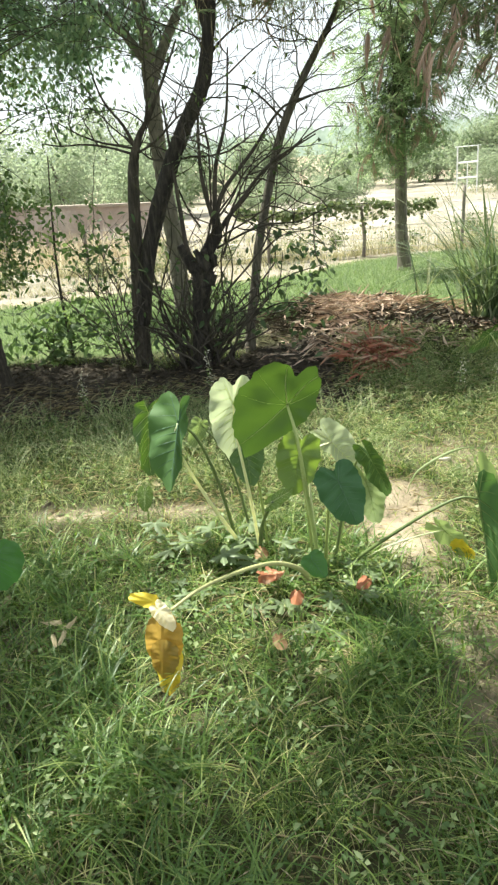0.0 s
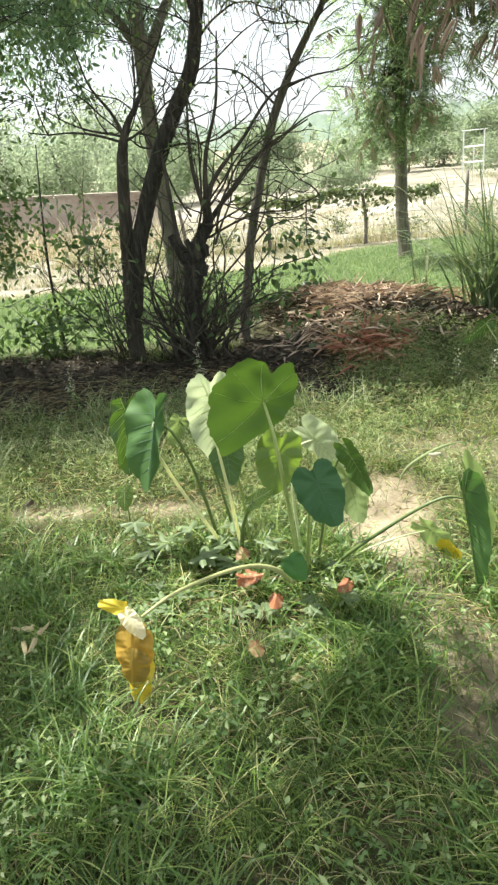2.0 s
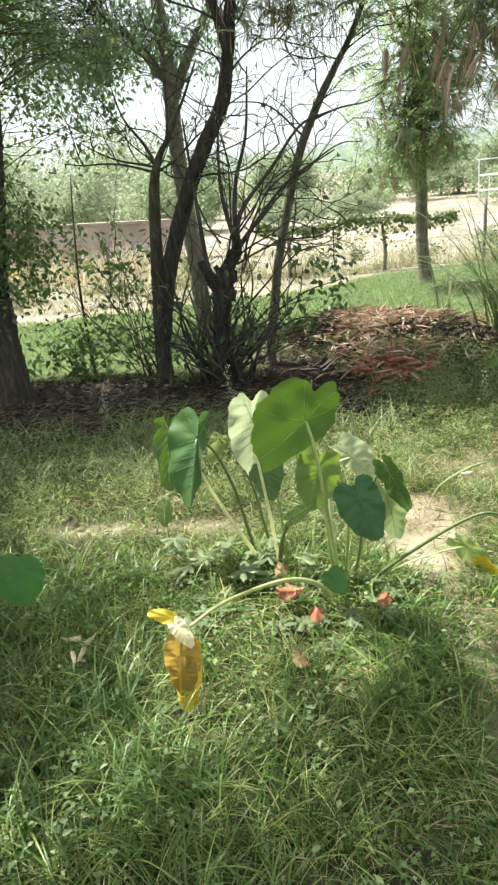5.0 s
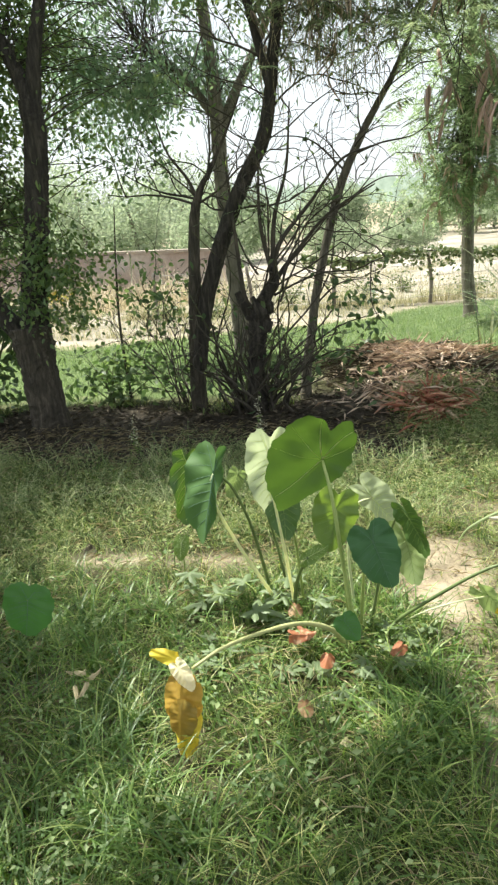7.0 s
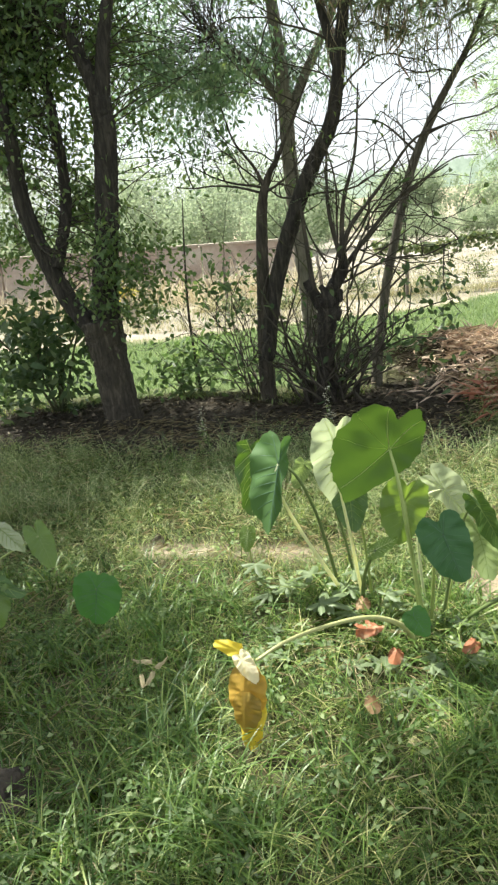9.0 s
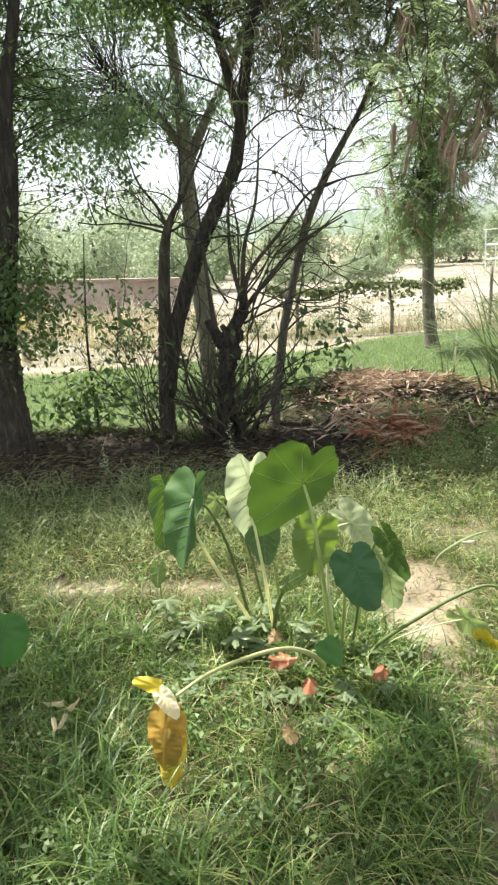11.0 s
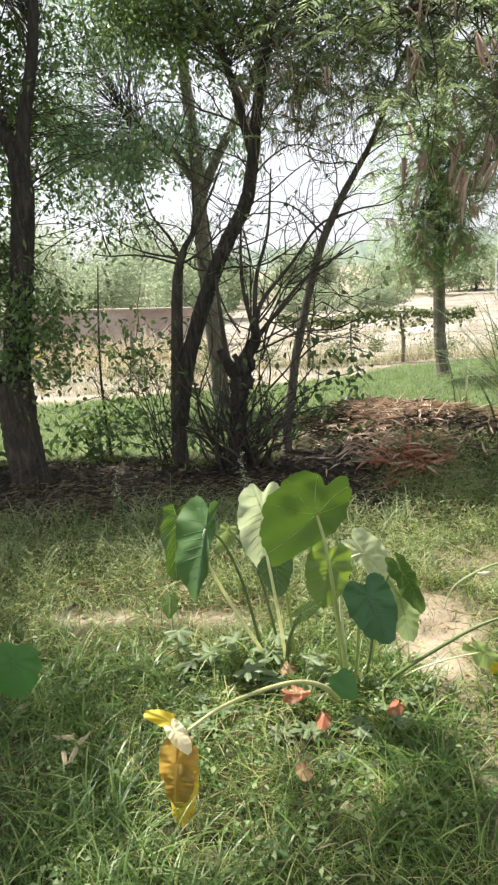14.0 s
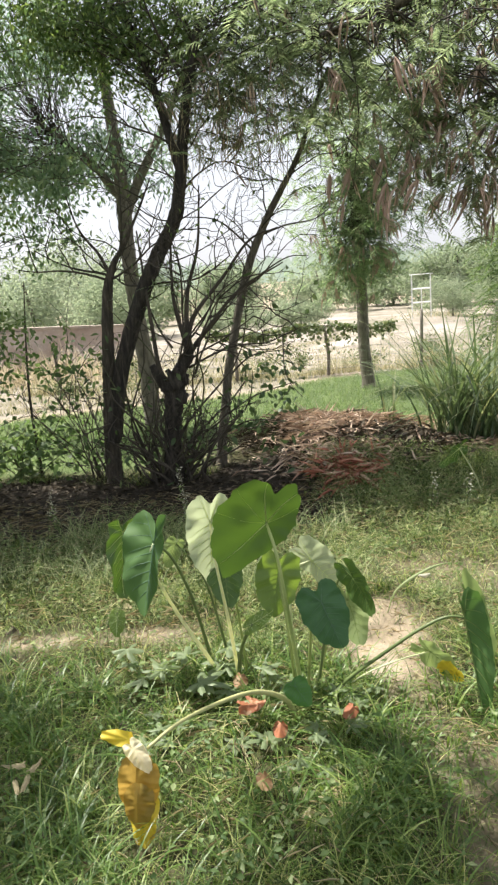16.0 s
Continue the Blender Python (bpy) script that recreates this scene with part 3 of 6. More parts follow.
# small round weed leaves
root = scatter(rng, 56000, -2.8, 2.2, 0.55, 5.6, lambda x, y: turf_density(x, y) * np.clip(np.where(y < 2.4, 0.4, 0.15) + 0.9 * wave(2.9 * x + 2, 2.9 * y), 0, 1))
root[:, 2] += rng.uniform(0.01, 0.13, len(root))
v, f = leaf_cloud(root, ways(rng, len(root)) + [0, 0, 0.2], rng.normal(0, 0.35, (len(root), 3)) + [0, -0.2, 1], rng.uniform(0.012, 0.034, len(root)), rng.uniform(0.008, 0.02, len(root)))
tagged(new("creeping_weeds", mesh_from("creeping_weeds", v, f, M_WEED)), "small round-leaved creeping weeds among the grass", "weed", kind="stuff")
# lawn beyond the trees
root = scatter(rng, 88000, -5.5, 4.5, 5.6, 13.0, lambda x, y: lawn_zone(x, y) * (x > -0.8 * y) * (x < 0.45 * y))
v, f = blades(root, ways(rng, len(root)), rng.uniform(0.04, 0.1, len(root)), rng.uniform(0.005, 0.0095, len(root)), rng.uniform(0.1, 0.7, len(root)), 2)
tagged(new("lawn_grass", mesh_from("lawn_grass", v, f, M_LAWN)), "bright green even grass of the field", "grass", kind="stuff")
# leaf litter under the trees, coloured darker to paint in their shade
root = scatter(rng, 17000, -4.4, 2.2, 3.9, 6.6, lambda x, y: np.clip(shade_strip(x, y), 0, 1) * 0.9)
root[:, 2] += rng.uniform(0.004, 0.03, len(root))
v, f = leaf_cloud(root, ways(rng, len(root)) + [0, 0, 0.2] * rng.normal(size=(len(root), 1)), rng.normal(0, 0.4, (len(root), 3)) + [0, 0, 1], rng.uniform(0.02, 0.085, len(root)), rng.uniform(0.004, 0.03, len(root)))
tagged(new("leaf_litter", mesh_from("leaf_litter", v, f, M_LITTER)), "brown dead leaves littering the earth, tree shade put into their colour", "leaf litter", kind="stuff")


# ---------------------------------------------------------------- elephant-ear plants
OUT_DEG = np.radians([0, 6, 15, 30, 50, 70, 90, 110, 130, 150, 163, 172, 180])
OUT_R = np.array([1.0, 0.985, 0.925, 0.81, 0.7, 0.635, 0.6, 0.61, 0.63, 0.58, 0.46, 0.3, 0.16])


class Leaf:
    """A heart-shaped blade: stalk joint, tip, the way its upper face looks, and how it folds and droops."""

    def __init__(self, joint, tip, normal, wl=1.0, wr=1.0, fold=0.25, droop=0.12, ripple=0.03, seed=0, lobes=1.0, quilt=0.008, notch=None, outline=None, profile=None, ribs=None, rib_size=1.0):
        self.quilt, self.profile, self.ribs, self.rib_size = quilt, profile, ribs, rib_size
        self.out = np.array(OUT_R if outline is None else outline, float)
        if notch is not None:
            self.out[-3:] = np.maximum(self.out[-3:], [notch * 1.25, notch * 1.08, notch])
        self.j = np.array(joint, float)
        a = np.array(tip, float) - self.j
        self.len = np.linalg.norm(a)
        self.a = a / self.len
        n = np.array(normal, float)
        n -= self.a * (n @ self.a)
        self.n = n / np.linalg.norm(n)
        self.s = np.cross(self.a, self.n)
        self.wl, self.wr, self.fold, self.droop, self.ripple, self.seed, self.lobes = wl, wr, fold, droop, ripple, seed, lobes

    def radius(self, th):
        if self.profile:
            r = np.interp(np.degrees(th), [a for a, _ in self.profile], [b for _, b in self.profile], period=360)
        else:
            r = np.interp(np.abs(th), OUT_DEG, self.out)
        return r * (1 + 0.022 * np.sin(9 * th + self.seed) + 0.016 * np.sin(17 * th + 2 * self.seed) + 0.012 * np.sin(31 * th + 3 * self.seed))

    def surface(self, th, k):
        """Place at angle th from the tip and share k of the way to the edge."""
        r = self.radius(th) * k
        u, v = r * np.sin(th), r * np.cos(th)
        v = np.where(v < 0, v * self.lobes, v)
        u = u * np.where(u < 0, self.wl, self.wr)
        z = -self.fold * np.abs(u) - self.droop * np.where(v > 0, v * v, 1.2 * v * v)
        z = z + self.ripple * np.sin(7 * th + self.seed) * k**2 + self.quilt * np.cos(30 * (v - 0.3 * np.abs(u))) * np.clip(np.abs(u) * 4, 0, 1)
        z = z + 0.02 * np.sin(11 * u + 5 * v + self.seed)
        p = self.j + (self.a * v[..., None] + self.s * u[..., None] + self.n * z[..., None]) * self.len
        return p

    def blade(self):
        rings, segs = 11, 96
        th = np.linspace(-np.pi, np.pi, segs)
        K, T = np.meshgrid(np.linspace(0, 1, rings + 1)[1:] ** 0.9, th, indexing="ij")
        v = np.vstack([self.surface(np.zeros(1), np.zeros(1)), self.surface(T, K).reshape(-1, 3)])
        i, j = np.meshgrid(np.arange(rings - 1), np.arange(segs - 1), indexing="ij")
        a = 1 + i * segs + j
        f = np.concatenate([np.stack([a, a + segs, a + segs + 1], -1).reshape(-1, 3), np.stack([a, a + segs + 1, a + 1], -1).reshape(-1, 3)])
        jj = np.arange(segs - 1)
        return v, np.vstack([np.stack([np.zeros(segs - 1, int), 1 + jj, 2 + jj], -1), f])

    def veins(self):
        out = []
        rad = 0.0115 * self.len * self.rib_size
        if self.ribs:
            for deg, size in self.ribs:
                t = np.linspace(0, 0.96, 11)
                pts = self.surface(np.radians(deg) + 0.12 * np.sign(deg) * t * t, t)
                out.append(tube(pts, [rad * size, rad * size * 0.3], 5, 14))
            return join(out)

        def rib(u0, v0, u1, v1, r):
            t = np.linspace(0, 1, 9)
            u, v = u0 + (u1 - u0) * t, v0 + (v1 - v0) * t + 0.05 * t * t
            th, rr = np.arctan2(u, v), np.hypot(u, v)
            k = np.clip(rr / self.radius(th), 0, 0.97)
            pts = self.surface(th, k)
            out.append(tube(pts, [r, r * 0.35], 4, 9))
        rib(0, 0, 0.001, 0.95, rad)
        for sg in (-1, 1):
            rib(0, 0, sg * 0.24, -0.5, rad * 0.8)
            for k, v0 in enumerate((0.02, 0.12, 0.24, 0.37, 0.5, 0.64)):
                w = np.interp(v0 + 0.15, [0, 0.5, 1], [0.6, 0.42, 0.05])
                rib(0, v0, sg * w, v0 + 0.14, rad * 0.6)
            rib(sg * 0.06, -0.12, sg * 0.5, -0.1, rad * 0.45)
            rib(sg * 0.13, -0.28, sg * 0.46, -0.34, rad * 0.4)
        return join(out)


def add_leaf(plant, leaf, mat, stalk=None, stalk_mat=None, stalk_r=(0.012, 0.006), label="", vein_mat=None, veins=True):
    b = place_part("leaf_blade", mesh_from("leaf_blade", *leaf.blade(), mat), plant, label)
    if veins:
        place_part("venation", mesh_from("venation", *leaf.veins(), vein_mat or (M_VEIN_DARK if mat in (M_TARO_DARK, M_TARO_UP) else M_VEIN)), b)
    if stalk:
        pts = list(stalk) + [tuple(leaf.j)]
        place_part("petiole", mesh_from("petiole", *tube(pts, [r * 0.66 for r in stalk_r], 9, 22, 0.02, leaf.seed), stalk_mat or M_PETIOLE), plant)
    return b


taro = thing("elephant_ear_plant", (-0.24, 2.15, 0.0), "large elephant-ear plant with broad green heart-shaped leaves in grass", "plant")
BROAD = [(-180, 0.7), (-173, 0.78), (-165, 0.68), (-155, 0.45), (-145, 0.7), (-135, 0.82), (-120, 0.8), (-102, 0.75), (-75, 0.76), (-45, 0.78), (-20, 0.9), (-8, 0.98), (0, 1.0), (10, 0.76), (18, 0.58), (40, 0.4), (79, 0.33), (110, 0.35), (144, 0.43), (166, 0.57)]
add_leaf(taro, Leaf((-0.3, 2.13, 0.765), (-0.458, 2.17, 0.578), (-0.15, 0.97, 0.12), 1, 1, 0.14, 0.12, 0.014, 1, 1.05, 0.003, profile=BROAD, rib_size=1.3,
                    ribs=[(-8, 0.5), (-176, 0.7), (-137, 0.7), (-70, 0.16), (-105, 0.22), (150, 0.2)]), M_TARO,
         [(-0.22, 2.16, 0.0), (-0.222, 2.11, 0.16), (-0.248, 2.08, 0.44), (-0.272, 2.08, 0.66)], M_PETIOLE_LIGHT, (0.0145, 0.0075), "broad sunlit leaf seen from below", M_VEIN)
add_leaf(taro, Leaf((-0.52, 2.35, 0.7), (-0.535, 2.36, 0.47), (-0.15, 0.85, 0.4), 0.68, 0.68, 0.12, 0.1, 0.05, 2, 1.05, 0.006, 0.36), M_TARO_SUN_PALE,
         [(-0.46, 2.34, 0.0), (-0.475, 2.28, 0.3), (-0.505, 2.27, 0.58)], M_PETIOLE_SUNLIT, (0.012, 0.006), "pale leaf with sunlight put into its colour")
add_leaf(taro, Leaf((-0.735, 2.3, 0.655), (-0.79, 2.2, 0.405), (-0.25, -0.92, 0.3), 0.2, 0.88, 0.3, 0.1, 0.055, 3, 0.85, 0.006, 0.25), M_TARO_UP,
         [(-0.53, 2.4, 0.0), (-0.595, 2.36, 0.16), (-0.665, 2.34, 0.31), (-0.725, 2.32, 0.46), (-0.76, 2.31, 0.58)], M_PETIOLE_SUNLIT, (0.0135, 0.007), "ribbed green drooping leaf", M_VEIN_DARK)
add_leaf(taro, Leaf((-0.885, 2.45, 0.65), (-0.925, 2.44, 0.385), (-0.5, 0.6, 0.4), 0.46, 0.5, 0.25, 0.1, 0.05, 4, 0.5), M_TARO,
         [(-0.57, 2.45, 0.0), (-0.605, 2.42, 0.25), (-0.645, 2.42, 0.42), (-0.72, 2.42, 0.58)], M_PETIOLE_DARK, (0.012, 0.007))
add_leaf(taro, Leaf((-0.685, 2.5, 0.575), (-0.73, 2.49, 0.475), (0.2, 0.7, 0.5), 0.55, 0.55, 0.2, 0.1, 0.03, 5, 0.45), M_TARO_WAN,
         [(-0.5, 2.48, 0.0), (-0.58, 2.5, 0.4)], M_PETIOLE_DARK, (0.01, 0.005))
add_leaf(taro, Leaf((-0.487, 2.35, 0.53), (-0.467, 2.3, 0.375), (0.1, 0.85, 0.3), 0.72, 0.78, 0.15, 0.1, 0.03, 6), M_TARO,
         [(-0.43, 2.38, 0.0), (-0.45, 2.37, 0.35)], M_PETIOLE, (0.01, 0.005), "", M_VEIN_MID)
# the lighter leaf colour here stands in for light shining through
add_leaf(taro, Leaf((-0.275, 2.3, 0.5), (-0.305, 2.26, 0.35), (-0.1, 0.8, 0.35), 0.95, 0.9, 0.08, 0.1, 0.05, 7, 1.1, 0.004, 0.34), M_TARO_YG,
         [(-0.24, 2.25, 0.0), (-0.25, 2.23, 0.25)], M_PETIOLE, (0.011, 0.006), "", M_VEIN_MID)
add_leaf(taro, Leaf((-0.385, 2.25, 0.325), (-0.305, 2.23, 0.385), (-0.35, -0.65, 0.6), 0.5, 0.5, 0.15, 0.05, 0.03, 8), M_TARO_YG,
         [(-0.47, 2.32, 0.0), (-0.44, 2.29, 0.2)], M_PETIOLE_DARK, (0.014, 0.009))
add_leaf(taro, Leaf((-0.135, 1.98, 0.53), (-0.075, 1.92, 0.39), (0.05, -0.85, 0.45), 0.78, 0.82, 0.12, 0.16, 0.075, 9, 0.85, 0.012, 0.3), M_TARO_DARK,
         [(-0.2, 2.17, 0.0), (-0.18, 2.14, 0.25), (-0.16, 2.08, 0.48)], M_PETIOLE, (0.011, 0.006), "blue-green upper face of a leaf")
add_leaf(taro, Leaf((-0.14, 2.45, 0.482), (-0.03, 2.4, 0.37), (0.1, 0.85, 0.3), 0.55, 1.0, 0.1, 0.1, 0.05, 10, 1.15, 0.008, 0.3), M_TARO_SUN_PALE,
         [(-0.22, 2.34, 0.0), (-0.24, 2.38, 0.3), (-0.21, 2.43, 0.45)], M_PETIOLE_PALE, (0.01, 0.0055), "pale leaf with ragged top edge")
add_leaf(taro, Leaf((-0.01, 2.15, 0.535), (0.06, 2.1, 0.41), (0.35, 0.75, 0.4), 0.6, 0.62, 0.2, 0.1, 0.03, 11), M_TARO,
         [(-0.17, 2.2, 0.0), (-0.11, 2.22, 0.3), (-0.06, 2.2, 0.5)], M_PETIOLE_DARK, (0.01, 0.005), "", M_VEIN_MID)
add_leaf(taro, Leaf((-0.02, 2.27, 0.385), (0.02, 2.22, 0.23), (0.2, 0.8, 0.3), 0.7, 0.7, 0.12, 0.1, 0.04, 12), M_TARO_WAN,
         [(-0.16, 2.24, 0.0), (-0.1, 2.27, 0.25)], M_PETIOLE, (0.009, 0.005), "", M_VEIN_MID)
add_leaf(taro, Leaf((0.368, 2.1, 0.378), (0.425, 2.05, 0.02), (0.3, 0.88, 0.2), 0.012, 0.36, 0.1, 0.05, 0.02, 13, 0.62, 0.006, 0.25), M_TARO_UP,
         [(-0.15, 2.18, 0.0), (-0.05, 2.16, 0.12), (0.1, 2.13, 0.25), (0.22, 2.12, 0.335), (0.31, 2.11, 0.38)], M_PETIOLE_DARK, (0.013, 0.006), "long drooping half-folded leaf with pale ribs", M_VEIN_MID)
behind = Leaf((0.4, 2.14, 0.4), (0.475, 2.14, 0.15), (0.45, 0.8, 0.3), 0.012, 0.4, 0.1, 0.05, 0.03, 33, 1.2, 0.006, 0.25)
place_part("folded_half", mesh_from("folded_half", *behind.blade(), M_TARO_WAN), taro, "paler half folded behind the drooping leaf")
add_leaf(taro, Leaf((0.275, 2.25, 0.165), (0.385, 2.21, 0.075), (0.1, 0.7, 0.5), 0.72, 0.72, 0.1, 0.08, 0.05, 14, 0.9, 0.004, 0.15), M_TARO_WAN,
         [(-0.12, 2.22, 0.0), (0.02, 2.22, 0.1), (0.16, 2.23, 0.15)], M_PETIOLE_PALE, (0.006, 0.0035), "ageing leaf turning yellow at the tip", M_VEIN_MID)
yt = Leaf((0.328, 2.224, 0.112), (0.392, 2.195, 0.068), (0.1, 0.7, 0.5), 0.6, 0.75, 0.1, 0.08, 0.05, 34, 0.4, 0.004, None, np.linspace(1.0, 0.8, 13))
place_part("yellow_tip", mesh_from("yellow_tip", *yt.blade(), M_TARO_YELLOW), taro, "yellowed lower edge of the ageing leaf")
add_leaf(taro, Leaf((-0.243, 2.0, 0.21), (-0.198, 1.965, 0.152), (-0.1, -0.85, 0.4), 0.9, 0.9, 0.08, 0.1, 0.02, 15, 0.6, 0.004, 0.4), M_TARO_FRESH,
         [(-0.21, 2.14, 0.0), (-0.23, 2.1, 0.15)], M_PETIOLE_DARK, (0.009, 0.005), "", M_VEIN_DARK)
# withered leaf hanging from an arched stalk: brown barrel, yellow tip, yellow lobe and bleached cap
BLUNT = np.ones(13)
old = Leaf((-0.706, 1.545, 0.14), (-0.712, 1.5, 0.035), (-0.1, -0.95, 0.2), 0.38, 0.4, 0.3, 0.1, 0.06, 16, 0.7, 0.012, None, BLUNT)
add_leaf(taro, old, M_TARO_YELLOW, None, None, (0.013, 0.006), "broad yellow tip of the withered leaf", None, False)
place_part("petiole", mesh_from("petiole", *tube([(-0.245, 2.1, 0.0), (-0.27, 2.06, 0.11), (-0.334, 2.0, 0.19), (-0.411, 1.92, 0.245), (-0.52, 1.8, 0.283), (-0.609, 1.69, 0.304), (-0.685, 1.6, 0.293)], [0.0115, 0.01, 0.0085, 0.007, 0.006, 0.005], 9, 34, 0.015, 3), M_PETIOLE_YELLOW), taro)
side = Leaf((-0.735, 1.6, 0.325), (-0.822, 1.61, 0.34), (0.1, -0.85, 0.45), 0.3, 0.3, 0.15, 0.1, 0.04, 17, 0.15, 0.006, None, np.array([1, 1, 1, 0.98, 0.95, 0.9, 0.85, 0.8, 0.8, 0.8, 0.8, 0.8, 0.8]))
place_part("curled_lobe", mesh_from("curled_lobe", *side.blade(), M_TARO_YELLOW), taro, "bright yellow curled leaf lobe")
capl = Leaf((-0.715, 1.565, 0.318), (-0.665, 1.53, 0.27), (0.0, -0.5, 0.85), 0.6, 0.55, 0.4, 0.2, 0.05, 18, 0.8, 0.02, 0.3)
place_part("bleached_fold", mesh_from("bleached_fold", *capl.blade(), M_TARO_BLEACH), taro, "bleached pale fold of the withered leaf")
flap = Leaf((-0.718, 1.54, 0.215), (-0.723, 1.515, 0.13), (-0.1, -0.97, 0.15), 0.72, 0.7, 0.45, 0.2, 0.07, 19, 1.0, 0.012, None, BLUNT)
M_TARO_BROWN = foliage("taro_leaf_brown", [(0, (0.46, 0.3, 0.06)), (1, (0.5, 0.33, 0.07))], (1.3, 1.15, 0.7), 0.4, 0.55, 0.3, 20, (10, 0.42, 0.72, (0.3, 0.2, 0.04)))
bf = place_part("brown_flap", mesh_from("brown_flap", *flap.blade(), M_TARO_BROWN), taro, "ochre-brown dried barrel of the leaf")
# lower half of the barrel, its shade painted as a darker fold
low = Leaf((-0.714, 1.518, 0.175), (-0.719, 1.5, 0.105), (-0.1, -0.97, 0.15), 0.66, 0.62, 0.4, 0.15, 0.06, 20, 0.75, 0.012, None, BLUNT)
place_part("lower_flap", mesh_from("lower_flap", *low.blade(), foliage("taro_leaf_shade_brown", [(0, (0.28, 0.2, 0.035)), (1, (0.32, 0.22, 0.04))], (1.3, 1.2, 0.7), 0.35, 0.55, 0.3, 20, (12, 0.5, 0.6, (0.3, 0.22, 0.05)))), bf, "lower fold with shade put in as darker olive-brown")

young = thing("young_elephant_ear", (-1.0, 2.56, 0.0), "small young elephant-ear plant with one leaf", "plant")
add_leaf(young, Leaf((-0.965, 2.5, 0.255), (-0.972, 2.47, 0.185), (0.05, -0.8, 0.4), 0.75, 0.75, 0.15, 0.1, 0.02, 21), M_TARO_YG, [(-0.98, 2.53, 0.0), (-0.97, 2.52, 0.15)], M_PETIOLE, (0.006, 0.004))

side_plant = thing("elephant_ear_seedling", (-1.55, 2.05, 0.0), "elephant-ear plant with one round green leaf", "plant")
add_leaf(side_plant, Leaf((-1.415, 1.97, 0.29), (-1.435, 1.93, 0.148), (0.1, -0.9, 0.35), 0.98, 0.98, 0.05, 0.12, 0.03, 22, 0.75, 0.006, 0.5, np.array([0.95, 0.94, 0.92, 0.86, 0.78, 0.72, 0.68, 0.68, 0.68, 0.62, 0.56, 0.52, 0.5])), M_TARO_FRESH, [(-1.56, 2.06, 0.0), (-1.54, 2.06, 0.15), (-1.47, 2.03, 0.26)], M_PETIOLE, (0.008, 0.005), "", M_VEIN_DARK)

left_plant = thing("elephant_ear_clump", (-1.95, 1.75, 0.0), "clump of elephant-ear plants with overlapping green leaves", "plant")
for k, (jx, jy, jz, tx, ty, tz, w, m) in enumerate((
        (-1.56, 1.9, 0.55, -1.49, 1.85, 0.455, 0.6, M_TARO_YG), (-1.675, 1.75, 0.375, -1.67, 1.7, 0.28, 0.6, M_TARO_YG),
        (-1.74, 1.92, 0.57, -1.59, 1.84, 0.54, 0.4, M_TARO_SUN_PALE), (-1.83, 1.9, 0.68, -1.7, 1.86, 0.63, 0.6, M_TARO),
        (-1.78, 1.8, 0.42, -1.57, 1.76, 0.41, 0.35, M_TARO), (-1.85, 1.75, 0.38, -1.74, 1.68, 0.28, 0.7, M_TARO_DARK),
        (-1.8, 1.55, 0.3, -1.62, 1.48, 0.2, 0.6, M_TARO_DARK), (-1.6, 1.3, 0.22, -1.47, 1.27, 0.12, 0.7, M_TARO_DARK))):
    add_leaf(left_plant, Leaf((jx, jy, jz), (tx, ty, tz), (0.15, -0.22, 0.95), w, w, 0.2, 0.15, 0.04, 30 + k), m,
             [(-1.95, 1.75 - 0.04 * k, 0.0), ((jx - 2.0) / 2, (jy + 1.75) / 2, jz * 0.75)], M_PETIOLE, (0.009, 0.005), "", M_VEIN_MID)

far_ear = thing("elephant_ear_shoot", (1.13, 4.39, 0.0), "single bright elephant-ear leaf on a pale bent stalk", "plant")
add_leaf(far_ear, Leaf((0.935, 4.3, 0.4), (0.77, 4.22, 0.32), (-0.2, 0.8, 0.4), 0.5, 0.55, 0.2, 0.12, 0.03, 41, 0.7), M_TARO, [(1.13, 4.39, 0.0), (1.04, 4.35, 0.22)], M_PETIOLE_PALE, (0.008, 0.005))


# ---------------------------------------------------------------- trees
def crown_points(rng, centre, radii, clumps, per, spread, shell=0.55, accept=None):
    """Leaf places gathered in uneven clumps inside an ellipsoid. Returns places, clump centres and each leaf's clump."""
    c = []
    while len(c) < clumps:
        d = rng.normal(size=3)
        d /= np.linalg.norm(d)
        p = np.array(centre) + d * (shell + (1 - shell) * rng.random()) ** 0.8 * np.array(radii)
        if accept is None or accept(p):
            c.append(p)
    c = np.array(c)
    k = np.repeat(np.arange(clumps), per)
    s = rng.uniform(0.6, 1.4, clumps)[k][:, None] * spread
    p = c[k] + rng.normal(size=(len(k), 3)) * s * [1, 1, 0.85]
    return p, c, k


def crown_leaves(rng, p, length, width, droop=0.8, oval=False):
    n = len(p)
    ax = rng.normal(size=(n, 3)) * [1, 1, 0.6] + [0, 0, -droop]
    return leaf_cloud(p, ax, rng.normal(size=(n, 3)) + [0, 0, 0.8], rng.uniform(*length, n), rng.uniform(*width, n), 0.2, oval)


def clear_of(gaps):
    """A test that keeps clumps out of the open gaps (x, z, rx, rz) between boughs."""
    return lambda p: all(((p[0] - x) / rx) ** 2 + ((p[2] - z) / rz) ** 2 > 1 for x, z, rx, rz in gaps)


